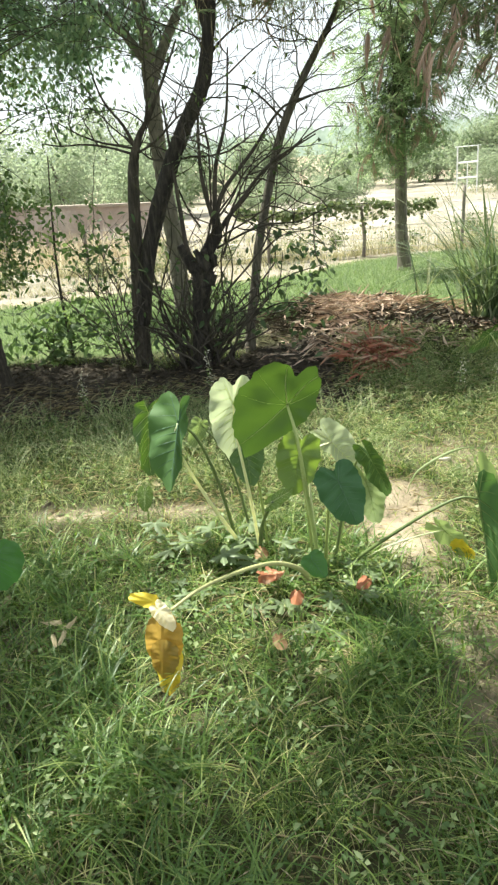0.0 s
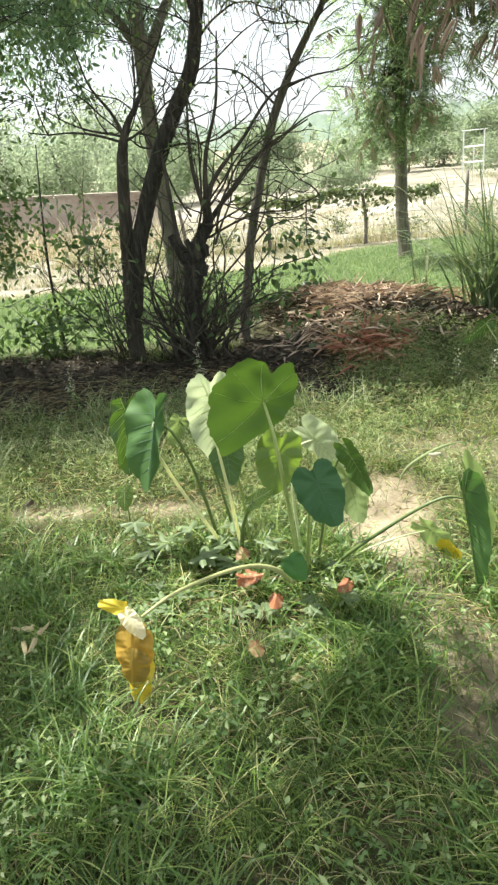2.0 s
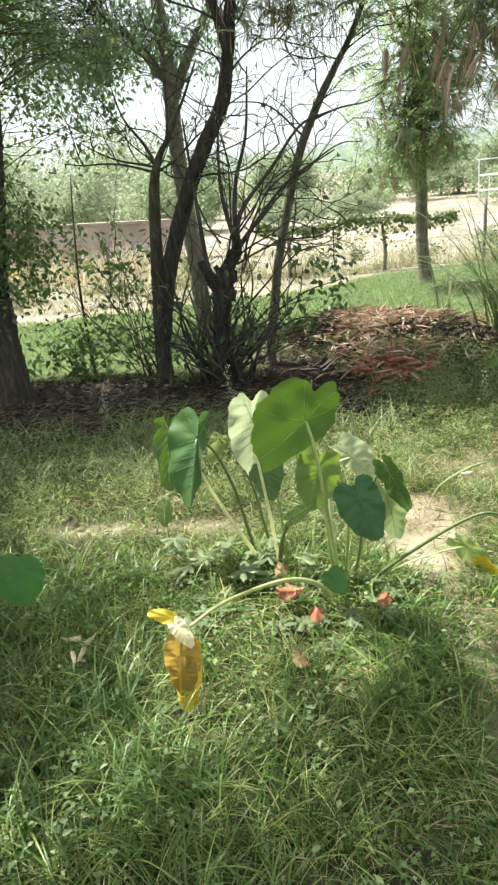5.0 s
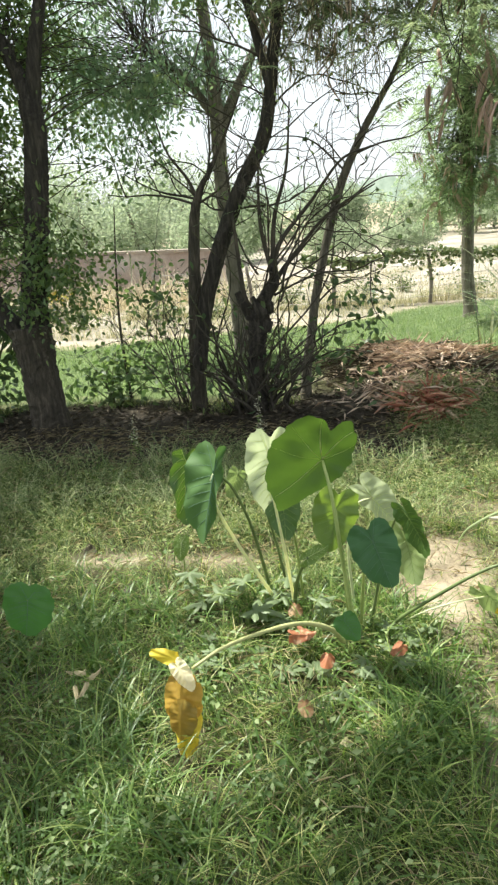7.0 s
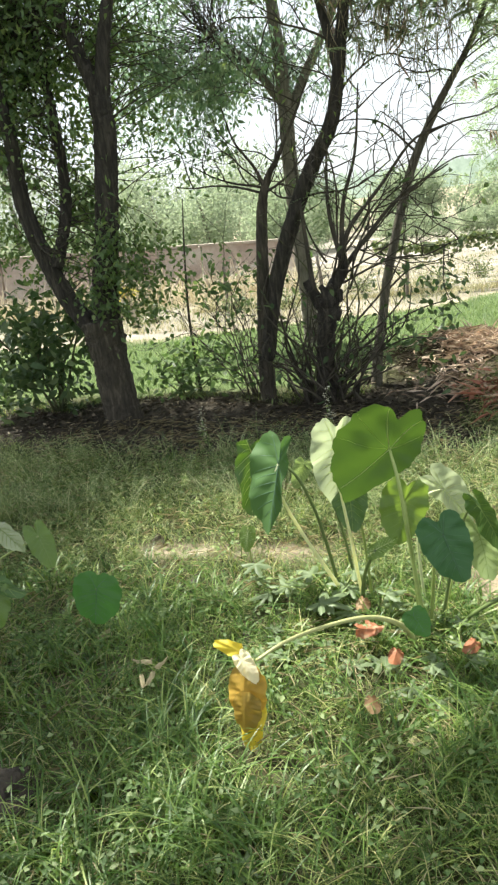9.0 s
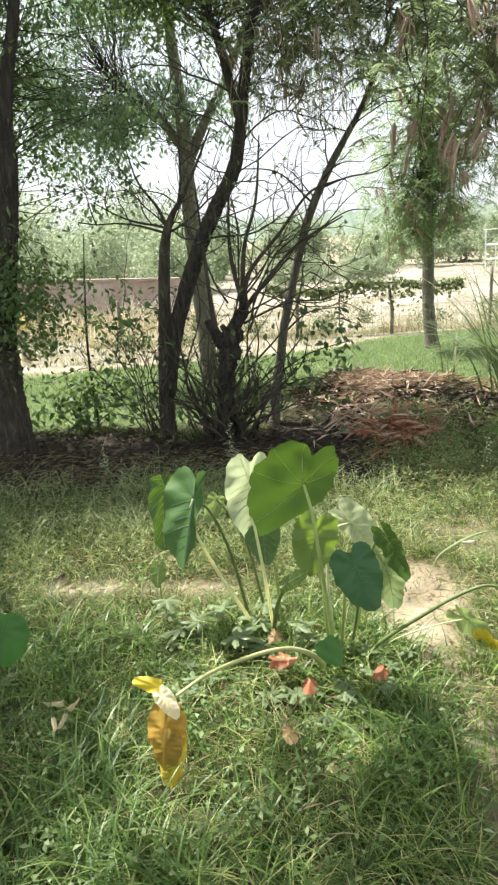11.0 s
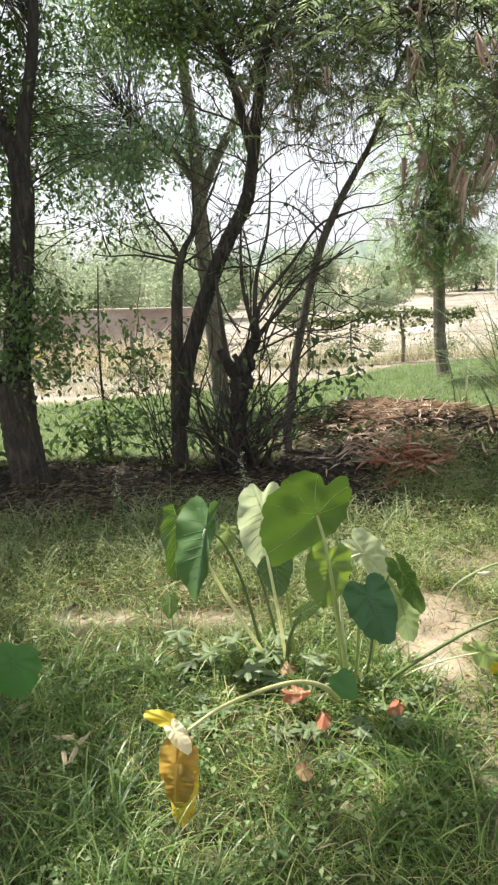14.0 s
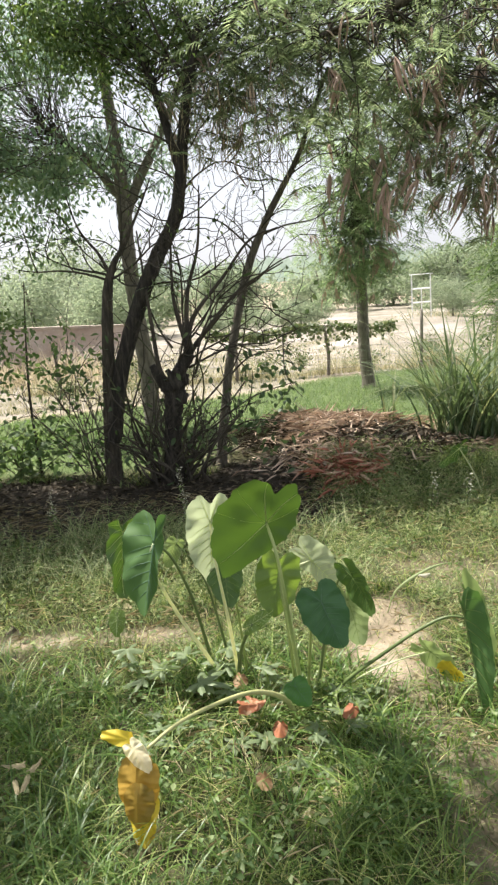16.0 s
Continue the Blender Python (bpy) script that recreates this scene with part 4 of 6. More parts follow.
def twigs_to(rng, centres, limbs, r=0.008):
    """Thin bent twigs from the nearest limb point to each clump."""
    lp = np.vstack([smooth_path(l, 30)[6:] for l in limbs])
    out = []
    for c in centres:
        d = np.linalg.norm(lp - c, axis=1)
        near = np.argsort(d + 0.4 * np.clip(lp[:, 2] - c[2], 0, None))
        a = lp[near[rng.integers(0, max(2, min(24, len(lp) // 4)))]]
        m = (a + c) / 2 + rng.normal(0, 0.1, 3) + [0, 0, 0.1]
        out.append(tube([a, m, c], [r * 0.8, r * 0.25], 4, 8))
    return join(out)


def spray(rng, a, d, length, r, depth, lift=0.1):
    """A branch that wanders and forks into thinner ones; returns its tubes and its tips."""
    a, d = np.array(a, float), np.array(d, float)
    d = d / np.linalg.norm(d)
    pts, step = [a], length / 5
    for _ in range(5):
        d = d + rng.normal(0, 0.22, 3) + [0, 0, lift * 0.3]
        d /= np.linalg.norm(d)
        pts.append(pts[-1] + d * step)
    out, tips = [tube(pts, [r, r * 0.4], 5 if r > 0.006 else 4, 11)], [pts[-1]]
    if depth:
        for k in range(1, 6):
            if rng.random() < 0.75:
                side = rng.normal(size=3)
                side -= d * (side @ d)
                o, t = spray(rng, pts[k], d * 0.6 + 0.8 * side / np.linalg.norm(side), length * rng.uniform(0.35, 0.65), r * 0.55, depth - 1, lift)
                out += o
                tips += t
    return out, tips


def limb(tree, name, pts, radii, mat, seed=1, sides=10, rough=0.05, label=""):
    return place_part(name, mesh_from(name, *tube(pts, radii, sides + 4, 14 * len(pts), rough * 0.8, seed), mat), tree, label)


# broad tree with forked trunk
rng = np.random.default_rng(21)
lt = thing("forked_tree", (-2.8, 5.07, 0.0), "dark forked tree with rough bark and drooping leafy sprays", "tree")
T0 = [(-2.78, 5.07, -0.1), (-2.8, 5.07, 0.1), (-2.82, 5.07, 0.5), (-2.83, 5.07, 0.85)]
T1 = [(-2.81, 5.07, 0.7), (-2.72, 5.07, 1.18), (-2.64, 5.1, 1.58), (-2.57, 5.1, 1.93), (-2.52, 5.1, 2.25), (-2.52, 5.1, 2.46)]
T2 = [(-2.5, 5.1, 2.42), (-2.42, 5.1, 2.77), (-2.3, 5.12, 3.2), (-2.2, 5.15, 3.9)]
T3 = [(-2.5, 5.1, 2.42), (-2.62, 5.15, 2.7), (-2.75, 5.2, 3.0), (-2.95, 5.3, 3.6)]
T4 = [(-2.86, 5.07, 0.7), (-3.08, 5.04, 1.06), (-3.2, 5.0, 1.45), (-3.26, 4.97, 1.85), (-3.22, 4.93, 2.35), (-3.3, 4.9, 3.2)]
T5 = [(-3.1, 5.02, 1.3), (-2.98, 5.15, 1.8), (-2.98, 5.2, 2.4), (-3.05, 5.3, 3.0)]
limb(lt, "trunk", T0, [0.19, 0.15, 0.145, 0.165], M_BARK, 1, 14, 0.05)
for k, (l, r) in enumerate(((T1, [0.11, 0.093, 0.085, 0.08]), (T2, [0.06, 0.03]), (T3, [0.065, 0.03]), (T4, [0.085, 0.07, 0.06, 0.035]), (T5, [0.05, 0.03]))):
    limb(lt, "limb", l, r, M_BARK_BACKLIT, 2 + k)
# p5, p7, p8, pA and pC are unseen upper clumps, placed to shade the ground
p1, c1, _ = crown_points(rng, (-3.1, 5.5, 3.0), (1.75, 0.9, 1.15), 195, 42, 0.17, 0.1, lambda p: p[2] > 1.75 and p[0] < -2.15 - 0.25 * (p[2] - 2.0))
p5, c5, _ = crown_points(rng, (-4.1, 5.5, 4.4), (1.7, 1.2, 0.6), 110, 55, 0.17, 0.1)
p6, c6, _ = crown_points(rng, (-3.45, 5.15, 2.6), (0.75, 0.45, 0.8), 125, 44, 0.14, 0.1)
p2, c2, _ = crown_points(rng, (-2.46, 4.98, 1.3), (0.42, 0.22, 0.5), 42, 36, 0.11, 0.1)
p3, c3, _ = crown_points(rng, (-1.95, 5.7, 2.65), (0.75, 0.5, 0.85), 48, 34, 0.11, 0.1, clear_of(((-1.5, 2.28, 0.25, 0.22), (-1.88, 2.92, 0.3, 0.25), (-1.05, 2.6, 0.28, 0.4))))
pB, cB, _ = crown_points(rng, (-2.95, 5.35, 1.7), (0.28, 0.2, 0.5), 26, 40, 0.1, 0.1)
p4, c4, _ = crown_points(rng, (-3.3, 5.2, 1.5), (0.5, 0.3, 0.45), 18, 55, 0.1, 0.2)
p7, c7, _ = crown_points(rng, (-3.3, 6.4, 4.8), (1.6, 0.85, 0.35), 220, 54, 0.16, 0.1)
p9, c9, _ = crown_points(rng, (-3.35, 5.4, 3.4), (1.15, 0.6, 0.42), 62, 42, 0.15, 0.1)
p8, c8, _ = crown_points(rng, (-5.4, 6.6, 4.8), (1.0, 0.8, 0.5), 110, 55, 0.16, 0.1)
pA, cA, _ = crown_points(rng, (-5.3, 5.55, 4.75), (1.25, 0.75, 0.35), 130, 55, 0.16, 0.1)
pC, cC, _ = crown_points(rng, (-3.75, 5.4, 4.85), (1.5, 0.45, 0.25), 110, 50, 0.15, 0.1)
c8 = np.vstack([c8, cA, cB, cC])
pp, high = np.vstack([p1, p2, p4, p6, pB]), np.vstack([p5, p7, p8, p9, pA, pC])
tagged(place_part("outer_spray", mesh_from("outer_spray", *crown_leaves(rng, p3, (0.04, 0.08), (0.016, 0.035), 1.2, True), M_OUTER_HAZY), lt, "hanging sprays, haze put in as lighter grey-green"), kind="stuff")
tagged(place_part("crown", mesh_from("crown", *join([crown_leaves(rng, pp, (0.033, 0.075), (0.015, 0.035), 0.8, True), crown_leaves(rng, high, (0.04, 0.09), (0.018, 0.042))]), M_TREE_LEAF), lt, "dense small pointed green leaves"), kind="stuff")
tagged(place_part("twigwork", mesh_from("twigwork", *twigs_to(rng, np.vstack([c1, c2, c3, c4, c5, c6, c7, c8, c9]), [T1, T2, T3, T4, T5], 0.0055), M_TWIG), lt), kind="stuff")

# leafy shrub at the forked tree's foot
sh = thing("broadleaf_shrub", (-3.6, 5.4, 0.0), "broad-leaved shrub at the foot of the tree, leaves darkened for shade", "shrub")
rng = np.random.default_rng(22)
ps, cs, _ = crown_points(rng, (-3.62, 5.35, 0.6), (0.78, 0.42, 0.72), 95, 13, 0.13, 0.1)
tagged(place_part("foliage", mesh_from("foliage", *crown_leaves(rng, ps, (0.07, 0.14), (0.035, 0.065), 0.5, True), M_BUSH), sh, "broad dark leaves"), kind="stuff")
for k in range(7):
    a = rng.uniform(-0.5, 0.5)
    place_part("stem", mesh_from("stem", *tube([(-3.6 + 0.1 * a, 5.4, -0.03), (-3.6 + 0.6 * a, 5.4 + rng.normal(0, 0.1), 0.5), (-3.55 + 1.2 * a, 5.4 + rng.normal(0, 0.2), 1.0)], [0.014, 0.006], 6, 10), M_SHOOT), sh)

# two-stemmed dark tree
rng = np.random.default_rng(23)
dt = thing("twin_stem_tree", (-1.62, 5.5, 0.0), "slender twin-stemmed tree with dark leaning trunk", "tree")
A = [(-1.63, 5.5, -0.08), (-1.62, 5.5, 0.3), (-1.59, 5.5, 0.7), (-1.57, 5.5, 0.92), (-1.51, 5.5, 1.5), (-1.44, 5.5, 1.74), (-1.34, 5.52, 1.9), (-1.2, 5.56, 2.15), (-1.08, 5.6, 2.4)]
A2 = [(-1.46, 5.5, 1.68), (-1.53, 5.5, 1.85), (-1.66, 5.48, 2.05), (-1.72, 5.45, 2.3)]
B = [(-1.6, 5.48, 0.35), (-1.47, 5.48, 0.91), (-1.25, 5.45, 1.45), (-1.06, 5.4, 1.8), (-0.9, 5.4, 2.06), (-0.82, 5.4, 2.38), (-0.75, 5.4, 2.77), (-0.6, 5.45, 3.4)]
limb(dt, "trunk", A, [0.075, 0.062, 0.056, 0.052, 0.042, 0.028, 0.015, 0.01, 0.005], M_BARK, 5, 12, 0.05)
limb(dt, "branch", A2, [0.018, 0.012, 0.008, 0.004], M_BARK, 48, 7)
limb(dt, "leaning_stem", B, [0.062, 0.064, 0.062, 0.058, 0.052, 0.045, 0.04, 0.025], M_BARK_BACKLIT, 6, 12, 0.04)
tw = []
tips = []
for k in range(25):
    l = A if k % 3 == 0 else B
    a = smooth_path(l, 40)[rng.integers(20 if l is A else 12, 39)]
    o, t = spray(rng, a, (rng.normal(0, 1.0), rng.normal(0, 0.5), rng.uniform(0.1, 1.0)), rng.uniform(0.45, 1.0), 0.011 if k < 12 else 0.006, 2)
    tw += o
    tips += t
tagged(place_part("twigwork", mesh_from("twigwork", *join(tw), M_TWIG), dt), kind="stuff")
p1, c1, _ = crown_points(rng, (-1.0, 6.0, 3.7), (1.4, 0.65, 0.75), 190, 56, 0.14, 0.2)
# p2 and its limb C: unseen high clump added to shade the ground
p2, c2, _ = crown_points(rng, (-1.5, 6.15, 5.0), (1.2, 0.65, 0.35), 150, 56, 0.15, 0.1)
p3, c3, _ = crown_points(rng, (-1.45, 5.6, 3.45), (0.85, 0.3, 0.32), 58, 50, 0.12, 0.1)
p1 = np.vstack([p1, p2, p3, np.array(tips)[::2]])
C = [(-0.82, 5.4, 2.4), (-1.0, 5.6, 3.1), (-1.3, 5.9, 4.0), (-1.5, 6.1, 4.9)]
limb(dt, "limb", C, [0.035, 0.025, 0.015], M_BARK_BACKLIT, 47)
tagged(place_part("twigwork", mesh_from("twigwork", *twigs_to(rng, np.vstack([c1[::3], c2[::2], c3]), [B, C], 0.006), M_TWIG), dt), kind="stuff")
pd, _, _ = crown_points(rng, (-1.03, 5.47, 1.6), (0.1, 0.07, 0.28), 12, 4, 0.05, 0.1)
DRAPE = pd
tagged(place_part("crown", mesh_from("crown", *crown_leaves(rng, p1, (0.03, 0.07), (0.012, 0.028)), M_TREE_LEAF), dt), kind="stuff")

# pollarded stump with basal shoots
st = thing("pollard_stump", (-1.13, 5.4, 0.0), "dark pollarded stump with knobbly head and many thin shoots", "tree stump")
limb(st, "trunk", [(-1.14, 5.4, -0.06), (-1.12, 5.4, 0.15), (-1.08, 5.4, 0.5), (-1.03, 5.4, 0.82)], [0.12, 0.075, 0.068, 0.085], M_BARK_BACKLIT, 7, 12, 0.09)
rng = np.random.default_rng(24)
for k in range(6):
    c = np.array([-1.04, 5.37, 0.77]) + rng.normal(0, [0.045, 0.04, 0.06])
    place_part("knob", mesh_from("knob", *tube([c - [0, 0, 0.06], c, c + rng.normal(0, 0.05, 3) + [0, 0, 0.06]], [0.03, 0.045, 0.02], 8, 9, 0.12, k), M_BARK_BACKLIT), st)
limb(st, "limb", [(-1.07, 5.4, 0.74), (-1.14, 5.39, 0.86), (-1.19, 5.38, 0.97)], [0.05, 0.042, 0.026], M_BARK_BACKLIT, 34, 8, 0.08)
limb(st, "limb", [(-1.03, 5.39, 0.82), (-0.95, 5.4, 0.95), (-0.9, 5.4, 1.02), (-0.89, 5.4, 1.15)], [0.055, 0.05, 0.044, 0.032], M_BARK_BACKLIT, 9, 9, 0.06)
limb(st, "limb", [(-1.05, 5.4, 0.8), (-1.13, 5.38, 0.92), (-1.16, 5.38, 1.3), (-1.2, 5.4, 2.0)], [0.03, 0.02, 0.015, 0.006], M_TWIG, 10, 8, 0.04)
for pts in ([(-0.9, 5.4, 1.1), (-0.82, 5.4, 1.33), (-0.58, 5.5, 1.6), (-0.35, 5.6, 1.87), (-0.12, 5.6, 1.95)], [(-0.9, 5.4, 1.1), (-0.86, 5.42, 1.5), (-0.75, 5.45, 1.85), (-0.7, 5.5, 2.3)],
            [(-0.9, 5.4, 1.08), (-0.97, 5.4, 1.5), (-0.93, 5.4, 2.1)], [(-0.92, 5.42, 1.0), (-0.7, 5.45, 1.25), (-0.45, 5.5, 1.5), (-0.1, 5.5, 1.68)]):
    limb(st, "shoot", pts, [0.022, 0.016, 0.011, 0.005], M_TWIG, 11, 7, 0.03)
for k in range(52):
    a = rng.choice((-1, 1)) * rng.uniform(0.2, 1)
    x0, y0 = -1.1 + rng.normal(0, 0.14), 5.44 + rng.normal(0, 0.1)
    h = rng.uniform(0.3, 0.85) if k % 4 else rng.uniform(0.9, 1.6)
    bend = a * rng.uniform(0.2, 0.72)
    pts = [(x0, y0, -0.03), (x0 + 0.3 * bend + rng.normal(0, 0.05), y0 + rng.normal(0, 0.08), 0.3 * h), (x0 + 0.95 * bend + rng.normal(0, 0.1), y0 + rng.normal(0, 0.12), 0.65 * h), (x0 + bend + rng.normal(0, 0.1), y0 + rng.normal(0, 0.18), h)]
    place_part("basal_shoot", mesh_from("basal_shoot", *tube(pts, [rng.uniform(0.008, 0.019), 0.008, 0.003], 5, 12, 0.03, k), M_SHOOT if k % 6 == 0 else M_TWIG), st)
tw = []
tips = []
for k in range(20):
    a = (-1.1 + rng.normal(0, 0.2), 5.44 + rng.normal(0, 0.08), rng.uniform(-0.02, 0.25))
    o, t = spray(rng, a, (rng.choice((-1, 1)) * rng.uniform(0.15, 0.8), rng.normal(0, 0.25), rng.uniform(0.4, 1.0)), rng.uniform(0.4, 0.85), 0.008, 2, 0.25)
    tw += o
    tips += t
for k in range(9):
    a = (-1.0 + rng.normal(0, 0.08), 5.4, rng.uniform(0.75, 1.1))
    o, t = spray(rng, a, (rng.normal(0.15, 0.6), rng.normal(0, 0.3), rng.uniform(0.5, 1.2)), rng.uniform(0.6, 1.3), 0.01, 2, 0.3)
    tw += o
    tips += t
tagged(place_part("twigwork", mesh_from("twigwork", *join(tw), M_TWIG), st), kind="stuff")
pl = np.stack([rng.uniform(-2.0, -0.1, 420), 5.4 + rng.normal(0, 0.2, 420), rng.uniform(0.1, 1.3, 420)], -1)
pl = np.vstack([pl[((np.abs(pl[:, 0] + 1.1) > 0.35) | (pl[:, 2] < 0.5))][::2], np.array(tips)[::4]])
tagged(place_part("leaves", mesh_from("leaves", *crown_leaves(rng, pl, (0.04, 0.09), (0.02, 0.045), 0.5, True), M_BUSH), st, "scattered green leaves on thin twigs"), kind="stuff")

# slim leaning tree
sl = thing("leaning_tree", (-0.73, 5.7, 0.0), "slim brown leaning tree with bare side branches", "tree")
R = [(-0.74, 5.7, -0.08), (-0.72, 5.7, 0.2), (-0.65, 5.7, 0.6), (-0.58, 5.7, 0.96), (-0.39, 5.75, 1.63), (-0.21, 5.75, 2.01), (-0.07, 5.75, 2.24), (0.1, 5.75, 2.52), (0.35, 5.75, 3.1)]
limb(sl, "trunk", R, [0.052, 0.042, 0.038, 0.036, 0.034, 0.03, 0.025, 0.02, 0.012], M_BARK_OLIVE, 12, 10, 0.04)
rng = np.random.default_rng(25)
for pts in ([(-0.42, 5.74, 1.5), (-0.25, 5.74, 1.62), (-0.05, 5.75, 1.72), (0.12, 5.8, 1.72)], [(-0.28, 5.75, 1.9), (-0.05, 5.75, 1.97), (0.18, 5.8, 2.0), (0.32, 5.8, 2.08)],
            [(-0.33, 5.75, 1.8), (-0.6, 5.75, 2.05), (-0.95, 5.7, 2.1)], [(-0.6, 5.7, 0.8), (-0.4, 5.7, 0.95), (-0.1, 5.7, 0.98)], [(-0.68, 5.7, 0.45), (-0.4, 5.65, 0.62), (-0.05, 5.6, 0.72)], [(-0.7, 5.7, 0.3), (-0.45, 5.6, 0.42), (-0.15, 5.55, 0.4)]):
    limb(sl, "branch", pts, [0.0095, 0.006, 0.003], M_TWIG, 13, 6, 0.03)
tw = []
tips = []
for k in range(9):
    a = smooth_path(R, 60)[rng.integers(18, 52)]
    o, t = spray(rng, a, (rng.normal(0, 1.0), rng.normal(0, 0.4), rng.uniform(-0.1, 0.7)), rng.uniform(0.3, 0.65), 0.007, 2, 0.0)
    tw += o
    tips += t
tagged(place_part("twigwork", mesh_from("twigwork", *join(tw), M_TWIG), sl), kind="stuff")
pl = np.vstack([np.stack([rng.uniform(-0.5, 0.0, 70), 5.65 + rng.normal(0, 0.08, 70), 0.84 + rng.normal(0, 0.09, 70)], -1), np.stack([rng.uniform(-0.6, 0.0, 60), 5.62 + rng.normal(0, 0.08, 60), 0.45 + rng.normal(0, 0.14, 60)], -1)])
p5 = np.stack([rng.uniform(-0.15, 0.2, 5), 5.7 + rng.normal(0, 0.08, 5), rng.uniform(0.9, 1.5, 5)], -1)
tagged(place_part("leaves", mesh_from("leaves", *crown_leaves(rng, np.vstack([pl, p5]), (0.045, 0.105), (0.025, 0.052), 0.7, True), M_BUSH), sl), kind="stuff")

# pale tall tree behind
GAPS = clear_of(((-2.05, 2.55, 0.33, 0.3), (-2.55, 3.4, 0.42, 0.34), (-1.45, 3.4, 0.35, 0.3)))
gt = thing("tall_pale_tree", (-1.66, 7.7, 0.0), "tall pale-barked tree with light hazy foliage", "tree")
rng = np.random.default_rng(26)
Gp = [(-1.64, 7.7, -0.1), (-1.66, 7.7, 0.8), (-1.7, 7.7, 1.5), (-1.71, 7.7, 2.05), (-1.7, 7.7, 2.65), (-1.73, 7.7, 3.3), (-1.8, 7.7, 4.5)]
limb(gt, "trunk", Gp, [0.1, 0.088, 0.08, 0.078, 0.072, 0.06, 0.04], M_BARK_GREY, 14, 12, 0.05)
G2 = [(-1.7, 7.7, 2.3), (-1.5, 7.75, 2.7), (-1.2, 7.8, 3.2), (-0.9, 7.9, 3.8)]
G3 = [(-1.71, 7.7, 2.5), (-2.1, 7.8, 3.0), (-2.6, 7.9, 3.4)]
limb(gt, "limb", G2, [0.06, 0.03], M_BARK_GREY, 15)
limb(gt, "limb", G3, [0.05, 0.02], M_BARK_GREY, 16)
p1, c1, _ = crown_points(rng, (-1.9, 8.0, 4.0), (2.0, 0.9, 1.3), 125, 40, 0.17, 0.1, lambda p: GAPS(p) and p[2] > 2.7 and (p[0] < -2.1 or p[2] < 3.2))
p2, c2, _ = crown_points(rng, (-3.0, 7.9, 3.0), (1.5, 0.6, 0.95), 85, 42, 0.13, 0.1, GAPS)
p3, c3, _ = crown_points(rng, (-1.9, 7.9, 2.8), (0.75, 0.4, 0.5), 36, 38, 0.13, 0.1, GAPS)
p2, c2 = np.vstack([p2, p3]), np.vstack([c2, c3])
tagged(place_part("crown", mesh_from("crown", *crown_leaves(rng, np.vstack([p1, p2]), (0.05, 0.1), (0.016, 0.034), 1.2), M_HAZE_LEAF), gt, "narrow leaves, haze put in as light grey-green"), kind="stuff")
tagged(place_part("twigwork", mesh_from("twigwork", *twigs_to(rng, np.vstack([c1, c2]), [Gp[3:], G2, G3], 0.006), M_TWIG), gt), kind="stuff")


# feathery trees with hanging pods
def fronds(rng, base, n_pairs=9, length=(0.16, 0.28)):
    """Feathery leaves: a drooping midrib with pairs of narrow leaflet rows."""
    n = len(base)
    d = unit(rng.normal(size=(n, 3)) * [1, 1, 0.3] + [0, 0, -0.25])
    L = rng.uniform(*length, n)
    side = unit(np.cross(d, [0, 0, 1.0]))
    P, A, N, LL = [], [], [], []
    for k in range(n_pairs):
        u = (k + 1) / n_pairs
        c = base + d * (L * u)[:, None] - np.array([0, 0, 1.0]) * (0.35 * L * u * u)[:, None]
        for sg in (-1, 1):
            P.append(c)
            A.append(side * sg + d * 0.35 + rng.normal(0, 0.1, (n, 3)) - [0, 0, 0.25])
            N.append(np.tile([0, 0, 1.0], (n, 1)) + rng.normal(0, 0.3, (n, 3)))
            LL.append(L * 0.34 * np.sin(np.pi * (0.2 + 0.7 * u)))
    LL = np.concatenate(LL)
    return leaf_cloud(np.vstack(P), np.vstack(A), np.vstack(N), LL, LL * 1.7 / n_pairs, 0.1)


def pod_shape(rng, k):
    """One flat pod that hangs from the origin and bows outwards."""
    L, sp = rng.uniform(0.13, 0.25), rng.uniform(0.01, 0.055)
    return tube([(0, 0, 0), (0.8 * sp, 0, -0.2 * L), (1.1 * sp, 0, -0.5 * L), (0.75 * sp, 0, -L)], [0.0015, 0.0078, 0.0085, 0.0025], 4, 8, 0.03, k, 0.22)


rng = np.random.default_rng(27)
POD_SHAPES = [pod_shape(rng, k) for k in range(12)]
POD_MESHES = [mesh_from("pod", *s, M_POD) for s in POD_SHAPES]


def hang_pods(tree, rng, spots, bunch=(3, 9), singles=300):
    """Bunches of pods; those nearest the clearing are pods of their own, the rest is joined."""
    spots = spots[np.argsort(np.hypot(spots[:, 0], spots[:, 1] - 2) + 0.3 * spots[:, 2])]
    rest, count = [], 0
    for sp in spots:
        sp = sp + rng.normal(0, 0.04, 3)
        lean = Matrix.Rotation(rng.normal(0, 0.3), 4, "Y")
        size = rng.uniform(0.65, 1.25)
        for _ in range(rng.integers(*bunch)):
            k, m = int(rng.integers(12)), Matrix.Translation(sp) @ lean @ Matrix.Rotation(rng.normal(0, 0.2), 4, "X") @ Matrix.Rotation(rng.uniform(0, 6.28), 4, "Z") @ Matrix.Diagonal((*([size * rng.uniform(0.75, 1.2)] * 3), 1))
            if count < singles:
                place_part("pod", POD_MESHES[k], tree).matrix_basis = m
            else:
                v, f = POD_SHAPES[k]
                a = np.array(m)
                rest.append((np.asarray(v) @ a[:3, :3].T + a[:3, 3], f))
            count += 1
    if rest:
        tagged(place_part("pod_cluster", mesh_from("pod_cluster", *join(rest), M_POD), tree, "brown pods"), kind="stuff")


rt = thing("pod_tree", (1.11, 9.7, -0.08), "feathery-leaved tree with bunches of brown hanging pods", "tree")
